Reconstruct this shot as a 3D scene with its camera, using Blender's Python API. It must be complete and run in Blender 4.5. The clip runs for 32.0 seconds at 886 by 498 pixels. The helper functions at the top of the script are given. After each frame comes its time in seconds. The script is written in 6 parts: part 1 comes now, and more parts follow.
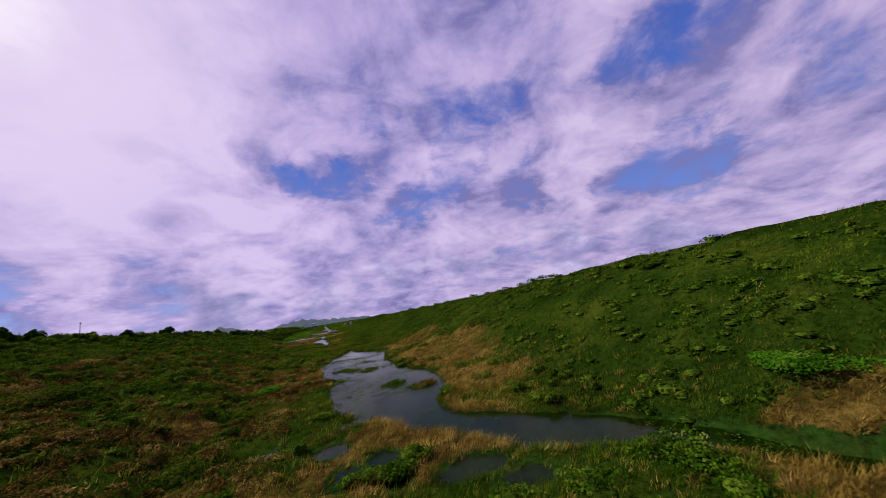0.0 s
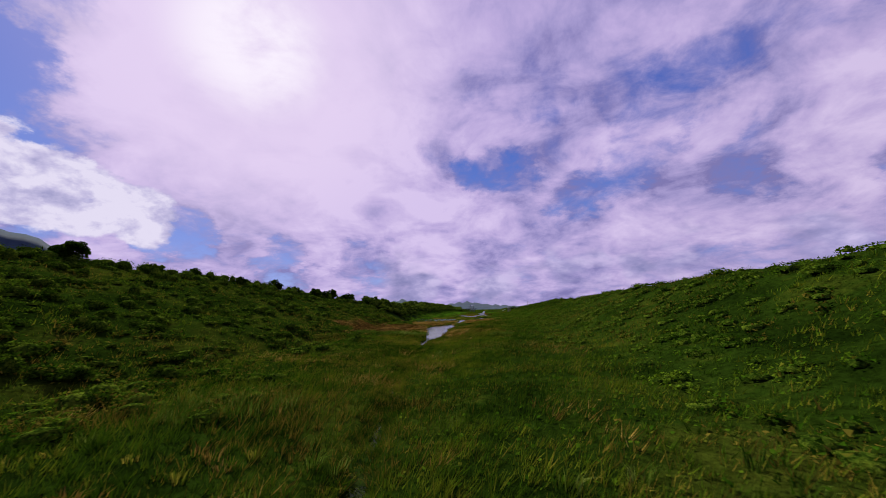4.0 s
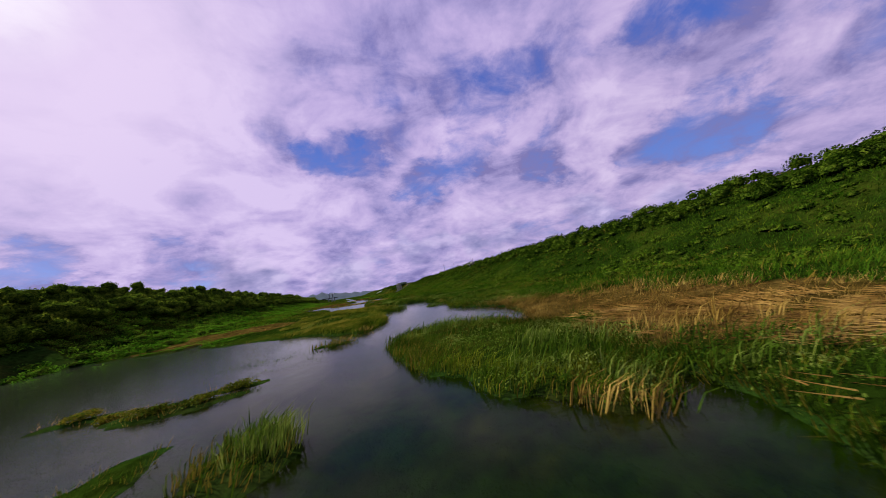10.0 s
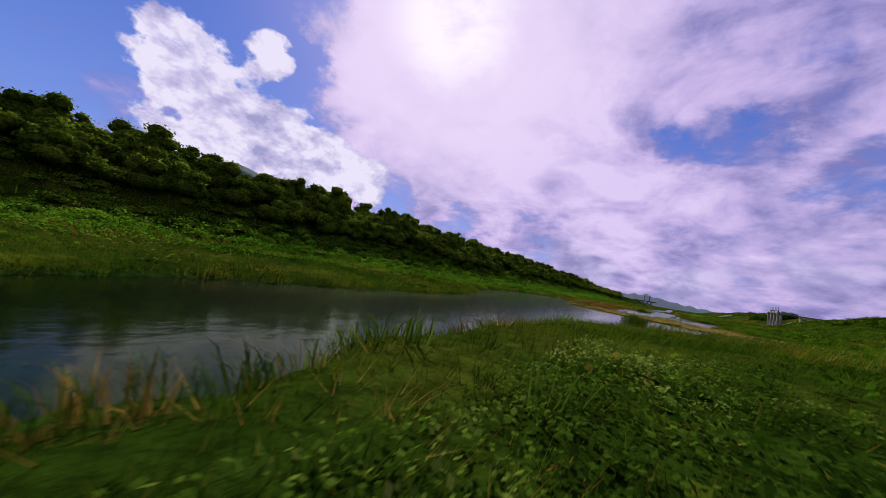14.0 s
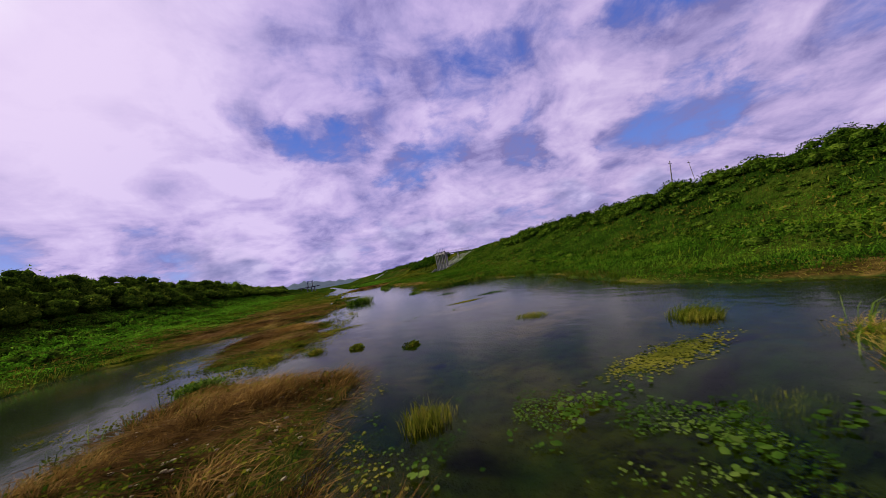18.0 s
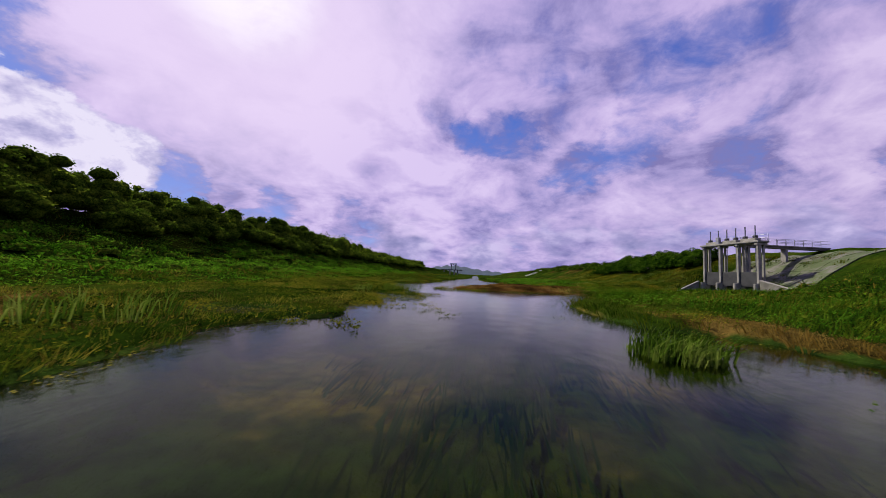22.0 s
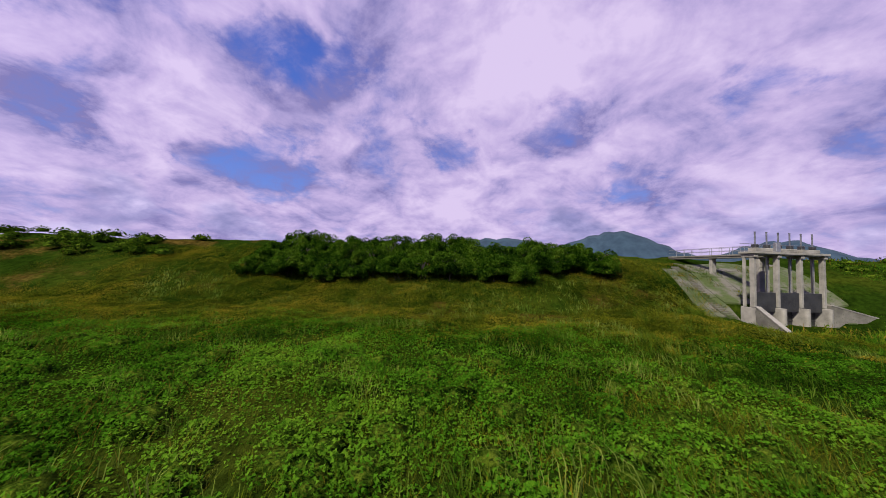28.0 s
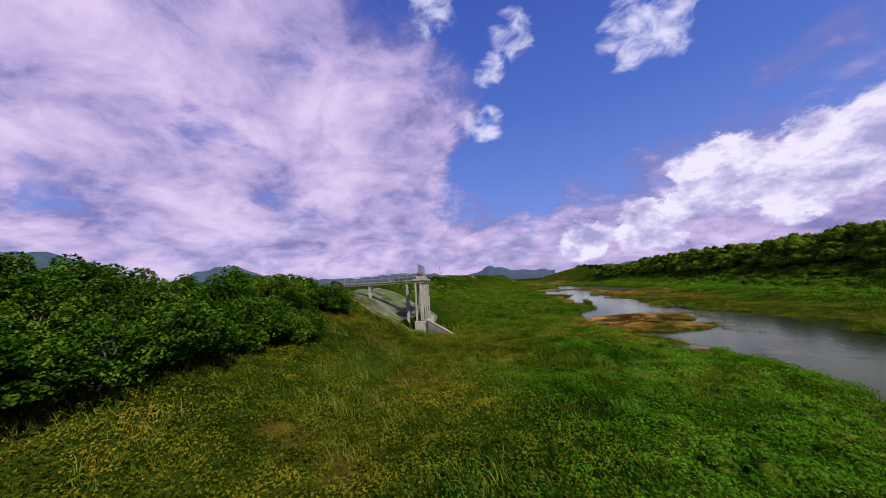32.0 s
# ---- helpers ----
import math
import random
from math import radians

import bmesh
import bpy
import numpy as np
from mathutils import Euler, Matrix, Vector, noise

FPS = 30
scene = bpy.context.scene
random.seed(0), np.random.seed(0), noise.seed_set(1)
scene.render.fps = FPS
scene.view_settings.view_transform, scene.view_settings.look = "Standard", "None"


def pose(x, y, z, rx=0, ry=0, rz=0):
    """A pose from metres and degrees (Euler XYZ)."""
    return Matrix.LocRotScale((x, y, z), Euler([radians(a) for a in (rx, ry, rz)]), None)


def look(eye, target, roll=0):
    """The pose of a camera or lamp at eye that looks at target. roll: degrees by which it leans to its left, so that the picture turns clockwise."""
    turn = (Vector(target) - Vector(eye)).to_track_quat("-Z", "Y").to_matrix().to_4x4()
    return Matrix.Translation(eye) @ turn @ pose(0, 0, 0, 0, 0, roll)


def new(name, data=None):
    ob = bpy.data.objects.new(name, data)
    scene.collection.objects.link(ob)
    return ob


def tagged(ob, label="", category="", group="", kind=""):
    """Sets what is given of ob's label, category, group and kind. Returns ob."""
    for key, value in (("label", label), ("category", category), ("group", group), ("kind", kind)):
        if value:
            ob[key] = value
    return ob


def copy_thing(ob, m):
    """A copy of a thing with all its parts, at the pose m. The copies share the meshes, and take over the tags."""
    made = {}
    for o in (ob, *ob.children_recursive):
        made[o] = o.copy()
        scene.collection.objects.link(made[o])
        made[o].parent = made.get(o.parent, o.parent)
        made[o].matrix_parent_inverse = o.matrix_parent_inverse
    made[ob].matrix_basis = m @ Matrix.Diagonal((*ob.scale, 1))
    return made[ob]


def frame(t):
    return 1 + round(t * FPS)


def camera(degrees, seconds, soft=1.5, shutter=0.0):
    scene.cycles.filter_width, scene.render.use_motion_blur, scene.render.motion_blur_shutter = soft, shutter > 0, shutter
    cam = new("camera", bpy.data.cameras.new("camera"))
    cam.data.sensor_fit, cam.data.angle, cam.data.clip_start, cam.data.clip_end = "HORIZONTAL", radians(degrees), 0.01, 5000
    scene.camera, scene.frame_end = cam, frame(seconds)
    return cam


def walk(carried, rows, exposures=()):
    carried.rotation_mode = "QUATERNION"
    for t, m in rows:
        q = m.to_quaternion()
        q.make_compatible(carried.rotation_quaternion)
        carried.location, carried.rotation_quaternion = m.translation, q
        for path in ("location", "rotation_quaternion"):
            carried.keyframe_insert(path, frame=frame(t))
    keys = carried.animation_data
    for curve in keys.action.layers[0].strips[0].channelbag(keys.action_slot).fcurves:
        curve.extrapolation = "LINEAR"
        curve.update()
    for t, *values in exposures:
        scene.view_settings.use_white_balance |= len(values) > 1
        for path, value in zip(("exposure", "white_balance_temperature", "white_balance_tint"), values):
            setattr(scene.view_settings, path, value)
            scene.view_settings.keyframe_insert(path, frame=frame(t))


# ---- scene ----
# A low, fast flight down a shallow river between two grassed embankments, past a sluice gate.
# x across the valley, y downstream, z up; the water lies at z = 0.

cam = camera(107.0, 32.0, soft=0.85, shutter=0.06)
PATH = [
    (0.0, pose(0.00, 7.00, 13.33, 99.64, 8.95, -19.51)),
    (0.5, pose(6.41, 24.40, 12.60, 99.97, 4.93, -11.10)),
    (1.0, pose(12.12, 40.49, 11.53, 100.18, 0.66, -2.30)),
    (1.5, pose(16.44, 57.03, 10.54, 100.10, -3.09, 5.63)),
    (2.0, pose(19.02, 74.18, 9.93, 99.46, -6.33, 12.03)),
    (2.5, pose(19.94, 93.13, 9.85, 99.77, -6.96, 13.67)),
    (3.0, pose(19.32, 110.93, 8.77, 100.59, -1.84, 9.55)),
    (3.5, pose(17.92, 129.18, 7.88, 100.59, -0.10, 8.44)),
    (4.0, pose(15.35, 148.50, 7.72, 100.52, 1.18, 7.94)),
    (4.5, pose(12.10, 167.81, 8.02, 100.30, 1.66, 8.44)),
    (5.0, pose(8.67, 187.12, 8.45, 99.97, 1.51, 9.60)),
    (5.5, pose(5.57, 206.43, 8.63, 99.54, 0.88, 11.06)),
    (6.0, pose(3.31, 225.84, 8.13, 99.07, 0.07, 12.55)),
    (6.5, pose(1.23, 244.70, 7.44, 98.64, 0.28, 12.38)),
    (7.0, pose(-0.97, 263.68, 6.49, 98.49, 1.54, 8.68)),
    (7.5, pose(-3.22, 282.32, 5.09, 98.55, 2.86, 4.28)),
    (8.0, pose(-5.20, 300.69, 3.75, 98.92, 6.10, -0.20)),
    (8.5, pose(-6.75, 319.41, 3.91, 99.23, 10.69, -6.99)),
    (9.0, pose(-6.26, 336.88, 4.01, 98.52, 11.78, -10.36)),
    (9.5, pose(-5.07, 353.02, 4.03, 96.65, 10.36, -13.65)),
    (10.0, pose(-3.53, 367.02, 3.82, 95.85, 9.10, -16.45)),
    (10.5, pose(-0.91, 380.97, 3.37, 95.57, 7.25, -15.74)),
    (11.0, pose(2.13, 394.87, 2.80, 95.43, 5.38, -14.32)),
    (11.5, pose(5.11, 407.19, 2.19, 96.04, 2.80, -8.27)),
    (12.0, pose(7.72, 419.63, 2.09, 96.62, -1.60, 2.73)),
    (12.5, pose(9.39, 431.66, 1.80, 96.50, -5.90, 13.99)),
    (13.0, pose(10.51, 443.53, 1.60, 95.68, -9.06, 24.66)),
    (13.5, pose(10.54, 455.09, 1.85, 94.41, -10.36, 34.35)),
    (14.0, pose(9.42, 467.39, 2.38, 93.82, -9.55, 35.75)),
    (14.5, pose(7.47, 479.68, 2.69, 93.76, -6.28, 29.34)),
    (15.0, pose(5.01, 491.20, 2.72, 94.16, -2.04, 19.56)),
    (15.5, pose(2.35, 501.18, 2.61, 94.95, 1.66, 10.86)),
    (16.0, pose(-0.18, 508.87, 2.70, 96.32, 5.87, 1.30)),
    (16.5, pose(-2.08, 517.06, 2.85, 96.23, 9.03, -7.79)),
    (17.0, pose(-3.06, 525.52, 3.26, 94.14, 11.82, -16.93)),
    (17.5, pose(-3.34, 533.52, 3.32, 93.40, 11.39, -18.89)),
    (18.0, pose(-3.69, 541.55, 3.45, 92.98, 10.37, -19.11)),
    (18.5, pose(-2.39, 551.74, 3.42, 92.84, 7.77, -17.53)),
    (19.0, pose(-1.11, 560.56, 3.44, 93.10, 3.15, -15.35)),
    (19.5, pose(0.38, 569.22, 3.19, 93.19, 0.17, -12.37)),
    (20.0, pose(1.85, 579.43, 2.97, 92.86, -1.58, -8.56)),
    (20.5, pose(3.44, 591.32, 2.76, 93.02, -2.05, -5.02)),
    (21.0, pose(4.39, 602.69, 2.47, 93.22, -3.21, -0.58)),
    (21.5, pose(4.86, 614.05, 2.16, 93.15, -3.53, 3.32)),
    (22.0, pose(4.85, 625.10, 2.04, 94.34, -2.53, 6.26)),
    (22.5, pose(4.61, 635.88, 1.91, 95.37, -2.35, 9.89)),
    (23.0, pose(4.14, 646.48, 1.90, 96.06, -2.40, 13.54)),
    (23.5, pose(3.55, 656.04, 1.86, 96.30, -2.70, 16.07)),
    (24.0, pose(2.27, 665.64, 2.00, 96.44, 0.11, 8.53)),
    (24.5, pose(1.47, 673.98, 1.89, 96.09, 1.54, -8.07)),
    (25.0, pose(1.43, 680.50, 2.85, 95.63, 2.50, -32.50)),
    (25.5, pose(0.67, 688.08, 2.99, 95.28, 0.77, -49.80)),
    (26.0, pose(0.29, 694.94, 3.21, 95.25, 0.46, -67.70)),
    (26.5, pose(0.36, 701.73, 3.57, 95.03, 1.17, -78.99)),
    (27.0, pose(1.16, 708.53, 4.36, 94.33, 0.87, -85.31)),
    (27.5, pose(2.71, 715.04, 5.29, 93.36, -0.57, -86.00)),
    (28.0, pose(5.01, 720.96, 6.09, 93.11, -1.84, -87.54)),
    (28.5, pose(8.09, 725.99, 6.55, 94.56, -1.61, -96.42)),
    (29.0, pose(11.95, 729.83, 6.45, 97.19, -0.20, -111.11)),
    (29.5, pose(15.97, 732.72, 6.71, 97.25, 1.87, -128.53)),
    (30.0, pose(19.45, 734.83, 6.91, 96.84, 4.35, -143.04)),
    (30.5, pose(22.33, 736.12, 7.22, 95.95, 3.69, -151.42)),
    (31.0, pose(24.89, 736.81, 7.58, 95.61, 1.92, -156.28)),
    (31.5, pose(27.40, 736.79, 7.84, 95.54, 1.75, -161.84)),
    (32.0, pose(29.44, 736.15, 8.09, 96.00, 3.67, -167.20)),
]
walk(cam, PATH, exposures=[(0.0, 0.24), (9.0, 0.24), (10.0, 0.29), (12.0, 0.33), (13.5, 0.36), (16.0, 0.23), (18.0, 0.32), (23.0, 0.32), (27.5, 0.42), (32.0, 0.42)])

# ---------------------------------------------------------------- light
SUN_AZ, SUN_EL = -53.0, 45.0
sun_dir = Vector((math.sin(radians(SUN_AZ)) * math.cos(radians(SUN_EL)),
                  math.cos(radians(SUN_AZ)) * math.cos(radians(SUN_EL)), math.sin(radians(SUN_EL))))
sun = new("sun", bpy.data.lights.new("sun", "SUN"))
sun.data.energy, sun.data.angle, sun.data.color = 5.0, radians(1.0), (1.0, 0.95, 0.80)
sun.matrix_world = look(sun_dir * 900, (0, 0, 0))


class Nodes:
    """Short calls for building node trees."""

    def __init__(self, tree):
        self.tree = tree
        tree.nodes.clear()

    def add(self, kind, **values):
        node = self.tree.nodes.new(kind)
        if "operation" in values:
            node.operation = values["operation"]
        if "use_clamp" in values:
            node.use_clamp = values["use_clamp"]
        if "data_type" in values:
            node.data_type = values["data_type"]
        if "blend_type" in values:
            node.blend_type = values["blend_type"]
        if "interpolation_type" in values:
            node.interpolation_type = values["interpolation_type"]
        if "attribute_name" in values:
            node.attribute_name = values["attribute_name"]
        if "sky_type" in values:
            node.sky_type = values["sky_type"]
            node.sun_disc = False
        return node

    def link(self, a, b):
        self.tree.links.new(a, b)

    def put(self, socket, value):
        if isinstance(value, bpy.types.NodeSocket):
            self.tree.links.new(value, socket)
        else:
            socket.default_value = value

    def math(self, op, a, b=0.0, c=None, clamp=False):
        n = self.add("ShaderNodeMath", operation=op, use_clamp=clamp)
        self.put(n.inputs[0], a)
        self.put(n.inputs[1], b)
        if c is not None:
            self.put(n.inputs[2], c)
        return n.outputs[0]

    def noise(self, vector, scale, detail=4.0, rough=0.55, distortion=0.0):
        n = self.add("ShaderNodeTexNoise")
        self.put(n.inputs["Vector"], vector)
        n.inputs["Scale"].default_value, n.inputs["Detail"].default_value = scale, detail
        n.inputs["Roughness"].default_value, n.inputs["Distortion"].default_value = rough, distortion
        return n.outputs["Fac"]

    def ramp(self, fac, *stops):
        n = self.add("ShaderNodeValToRGB")
        self.put(n.inputs[0], fac)
        el = n.color_ramp.elements
        while len(el) < len(stops):
            el.new(0.5)
        for e, (p, c) in zip(el, stops):
            e.position, e.color = p, (*c, 1) if len(c) == 3 else c
        return n.outputs[0]

    def mix(self, fac, a, b):
        n = self.add("ShaderNodeMix", data_type="RGBA")
        self.put(n.inputs[0], fac)
        self.put(n.inputs[6], a if isinstance(a, bpy.types.NodeSocket) else (*a, 1))
        self.put(n.inputs[7], b if isinstance(b, bpy.types.NodeSocket) else (*b, 1))
        return n.outputs[2]

    def smooth(self, value, lo, hi, to_lo=0.0, to_hi=1.0):
        n = self.add("ShaderNodeMapRange", interpolation_type="SMOOTHSTEP")
        for s, v in zip(n.inputs, (value, lo, hi, to_lo, to_hi)):
            self.put(s, v)
        return n.outputs[0]


def direction(az, el):
    a, e = radians(az), radians(el)
    return (math.sin(a) * math.cos(e), math.cos(a) * math.cos(e), math.sin(e))


# the sky: a clear blue dome behind a broken sheet of cloud
# torn gaps in the cloud sheet: azimuth, elevation, radius in degrees, weight
GAPS = [(60, 31, 7, .20), (67, 29, 7, .22), (6, 37, 8, .06), (0, 24, 6, .27), (-7, 25.5, 5, .22), (6, 22.5, 5, .22), (10, 33, 5, .08), (16, 17.6, 5, .22),
        (24, 20.5, 6, .25), (36, 31, 6, .18), (38, 18, 6, .25), (58.5, 15.5, 8, .30), (50, 13.5, 5, .16), (-22, 8, 6, .28), (76, 18, 7, .14), (26, 30, 7, .14),
        (74, 33, 6, .18), (89, 20.5, 6, .24), (107, 22.5, 6, .24), (118, 13.5, 5, .22), (131, 24, 6, .18), (124, 39, 7, .12), (142, 14, 5, .18)]
# the clear parts of the sky beyond the sheet's edges
CLEAR = [(-68, 25, 10, .5), (-60, 15, 8, .45), (-47, 10, 6, .38), (-34, 7.5, 5, .3), (-76, 36, 20, .5), (-98, 30, 34, .45), (-168, 30, 26, .5), (-125, 45, 50, .45),
         (-160, 48, 26, .5), (163, 50, 15, .45), (178, 18, 13, .4)]
# thicker banks
BANKS = [(44, 20, 7, -.16), (43, 13, 5, -.16), (59, 40, 8, -.14), (95, 29, 10, -.12), (106, 31, 9, -.12), (-20, 22, 20, -.15), (-40, 36, 26, -.2), (152, 26, 13, -.12),
         (90, 12, 9, -.12), (-8, 14, 12, -.12), (100, 40, 12, -.1)]
# heaped clouds with hard edges: azimuth, elevation, radius
HEAPS = [(-51, 12.5, 5), (-58, 14, 6.5), (-65, 14.5, 8), (-74, 15, 10), (-79, 21, 7), (-69, 26, 4), (-136, 12, 9), (-145, 11, 8), (-152, 12, 7), (-160, 6.5, 6), (-169, 5, 5), (-128, 17, 9)]
# small torn puffs in the clear part: azimuth, elevation, radius
PUFFS = [(176.5, 26, 4.5), (-177.5, 37.5, 5), (-157, 33, 8), (178, 33, 3.5), (168, 42, 5)]
# broken grey heaps low over the valley's end
LOW_HEAPS = [(-14, 6, 8), (2, 5, 8), (14, 6, 7), (27, 7, 8), (40, 5, 8), (56, 5, 8), (110, 6, 10), (128, 5, 10), (146, 6, 10), (163, 5, 8), (176, 4.5, 7), (-174, 4.5, 6)]
world = bpy.data.worlds.new("sky")
scene.world = world
world.use_nodes = True
nt = Nodes(world.node_tree)
sky = nt.add("ShaderNodeTexSky", sky_type="NISHITA")
sky.sun_elevation, sky.sun_rotation = radians(SUN_EL), radians(SUN_AZ)
gen = nt.add("ShaderNodeTexCoord").outputs["Generated"]
sep = nt.add("ShaderNodeSeparateXYZ")
nt.link(gen, sep.inputs[0])
up = nt.math("MAXIMUM", sep.outputs[2], 0.0)
flat = nt.add("ShaderNodeVectorMath", operation="MULTIPLY")
nt.link(gen, flat.inputs[0])
flat.inputs[1].default_value = (1.0, 1.0, 1.55)
plane = flat.outputs[0]
# the cloud sheet lies level: its pattern shrinks towards the horizon
over = nt.add("ShaderNodeCombineXYZ")
depth = nt.math("ADD", up, .34)
nt.link(nt.math("DIVIDE", sep.outputs[0], depth), over.inputs[0])
nt.link(nt.math("DIVIDE", sep.outputs[1], depth), over.inputs[1])
level = over.outputs[0]


# the direction, shaken, so that the gaps get torn outlines
shake = nt.add("ShaderNodeTexNoise")
nt.link(level, shake.inputs["Vector"])
shake.inputs["Scale"].default_value, shake.inputs["Detail"].default_value, shake.inputs["Roughness"].default_value = 3.6, 6.0, .62
off = nt.add("ShaderNodeVectorMath", operation="SUBTRACT")
nt.link(shake.outputs["Color"], off.inputs[0])
off.inputs[1].default_value = (.5, .5, .5)
wide_ = nt.add("ShaderNodeVectorMath", operation="MULTIPLY")
nt.link(off.outputs[0], wide_.inputs[0])
wide_.inputs[1].default_value = (.34, .34, .20)
bent = nt.add("ShaderNodeVectorMath", operation="ADD")
nt.link(gen, bent.inputs[0])
nt.link(wide_.outputs[0], bent.inputs[1])
unit = nt.add("ShaderNodeVectorMath", operation="NORMALIZE")
nt.link(bent.outputs[0], unit.inputs[0])
ragged = unit.outputs[0]


def lobes(rows_, torn=False):
    """The sum of soft round patches on the dome."""
    total = None
    for az, el, r, w in rows_:
        dot = nt.add("ShaderNodeVectorMath", operation="DOT_PRODUCT")
        nt.link(ragged if torn else gen, dot.inputs[0])
        dot.inputs[1].default_value = direction(az, el)
        lobe = nt.smooth(dot.outputs["Value"], math.cos(radians(r)), 1.0, 0.0, w)
        total = lobe if total is None else nt.math("ADD", total, lobe)
    return total


gap = lobes(GAPS + CLEAR + BANKS, True)
big = nt.noise(level, 1.9, 8, .56, .5)
puff = nt.noise(level, 6.5, 8, .62, .4)
cover = nt.math("ADD", nt.math("MULTIPLY", nt.math("SUBTRACT", big, .5), .75), nt.math("MULTIPLY", nt.math("SUBTRACT", puff, .5), .75))
cover = nt.math("SUBTRACT", nt.math("ADD", cover, .5), gap)
mask = nt.smooth(cover, .03, .46)
shade = nt.math("ADD", nt.math("MULTIPLY", nt.noise(level, 2.8, 8, .58, .6), .6), nt.math("MULTIPLY", cover, .4))
sunny = nt.add("ShaderNodeVectorMath", operation="DOT_PRODUCT")
nt.link(gen, sunny.inputs[0])
sunny.inputs[1].default_value = direction(-41, 38)
glow = nt.math("POWER", nt.smooth(sunny.outputs["Value"], math.cos(radians(40)), 1.0), 2.6)
core = nt.math("POWER", nt.smooth(sunny.outputs["Value"], math.cos(radians(13)), 1.0), 2.2)
grey = nt.ramp(shade, (.37, (.26, .22, .49)), (.45, (.44, .36, .67)), (.52, (.61, .47, .79)), (.62, (.80, .63, .92)))
away = nt.add("ShaderNodeMix", data_type="RGBA", blend_type="MULTIPLY")
nt.link(nt.smooth(sunny.outputs["Value"], .75, .0), away.inputs[0])
nt.link(grey, away.inputs[6])
away.inputs[7].default_value = (.95, .95, .92, 1)
lit = nt.mix(nt.math("MULTIPLY", glow, .85), away.outputs[2], (.95, .75, .98))
core = nt.math("MULTIPLY", core, nt.smooth(shade, .40, .60, .1, .95), clamp=True)
lit = nt.mix(core, lit, (1.15, 1.02, 1.1))
blue = nt.add("ShaderNodeMix", data_type="RGBA", blend_type="MULTIPLY")
blue.inputs[0].default_value = 1.0
nt.link(sky.outputs[0], blue.inputs[6])
blue.inputs[7].default_value = (.085, .10, .17, 1)
dome = nt.ramp(up, (0.0, (.42, .45, .80)), (.2, (.17, .26, .68)), (.45, (.085, .16, .56)), (.8, (.035, .07, .40)))
clear = nt.mix(.85, blue.outputs[2], dome)
clear = nt.mix(nt.math("MULTIPLY", glow, .5), clear, (.5, .42, .75))
out = nt.mix(mask, clear, lit)
bumps = nt.math("SUBTRACT", nt.noise(plane, 13.0, 8, .62, .0), .5)
swell = nt.add("ShaderNodeVectorMath", operation="MULTIPLY")
nt.link(gen, swell.inputs[0])
swell.inputs[1].default_value = (1.0, 1.0, 2.0)
rolls = nt.math("SUBTRACT", nt.noise(swell.outputs[0], 6.5, 5, .5, .2), .5)
white = nt.ramp(nt.noise(plane, 10.0, 7, .6, .1), (.36, (.40, .37, .62)), (.47, (.66, .58, .82)), (.56, (.92, .82, .98)))
dull = nt.ramp(nt.noise(swell.outputs[0], 9.0, 5, .55, .1), (.36, (.28, .26, .50)), (.50, (.44, .38, .66)), (.62, (.70, .58, .86)))
wisps = nt.math("SUBTRACT", nt.noise(plane, 16.0, 6, .58, .4), .5)
for rows_, weight, tint, rough_ in ((LOW_HEAPS, .62, dull, rolls), (HEAPS, 1.0, white, bumps), (PUFFS, .6, (.80, .74, .95), wisps)):
    lobe = lobes([(a, e, r, weight) for a, e, r in rows_])
    heap = nt.math("ADD", lobe, nt.math("MULTIPLY", nt.math("MULTIPLY", rough_, 1.5 if weight == .6 else 2.8), nt.smooth(lobe, 0.0, .3)))
    out = nt.mix(nt.smooth(heap, .30, .74 if weight == 1.0 else .95), out, tint)
bg = nt.add("ShaderNodeBackground")
tint_ = nt.add("ShaderNodeMix", data_type="RGBA", blend_type="MULTIPLY")
tint_.inputs[0].default_value = 1.0
nt.link(out, tint_.inputs[6])
tint_.inputs[7].default_value = (.95, 1.0, 1.04, 1)
nt.link(tint_.outputs[2], bg.inputs[0])
bg.inputs[1].default_value = .75
nt.link(bg.outputs[0], nt.add("ShaderNodeOutputWorld").inputs[0])


# ---------------------------------------------------------------- materials
def material(name):
    m = bpy.data.materials.new(name)
    m.use_nodes = True
    n = Nodes(m.node_tree)
    b = n.add("ShaderNodeBsdfPrincipled")
    n.link(b.outputs[0], n.add("ShaderNodeOutputMaterial").inputs[0])
    return m, n, b


def surface(name, low, high, scale, rough=.9, bump=.3, speckle=None, metal=0.0, fine=8.0, spread=(.35, .65)):
    """A matt surface in two colours of grain, with an optional speckle colour."""
    m, n, b = material(name)
    pos = n.add("ShaderNodeNewGeometry").outputs["Position"]
    a = n.noise(pos, scale, 5, .6)
    c = n.ramp(a, (spread[0], low), (spread[1], high))
    f = n.noise(pos, scale * fine, 4, .6)
    if speckle:
        c = n.mix(n.smooth(f, .52, .68), c, speckle)
    n.put(b.inputs["Base Color"], c)
    b.inputs["Roughness"].default_value, b.inputs["Metallic"].default_value = rough, metal
    if bump:
        bp = n.add("ShaderNodeBump")
        bp.inputs["Strength"].default_value, bp.inputs["Distance"].default_value = bump, .05
        n.link(f, bp.inputs["Height"])
        n.link(bp.outputs[0], b.inputs["Normal"])
    return m


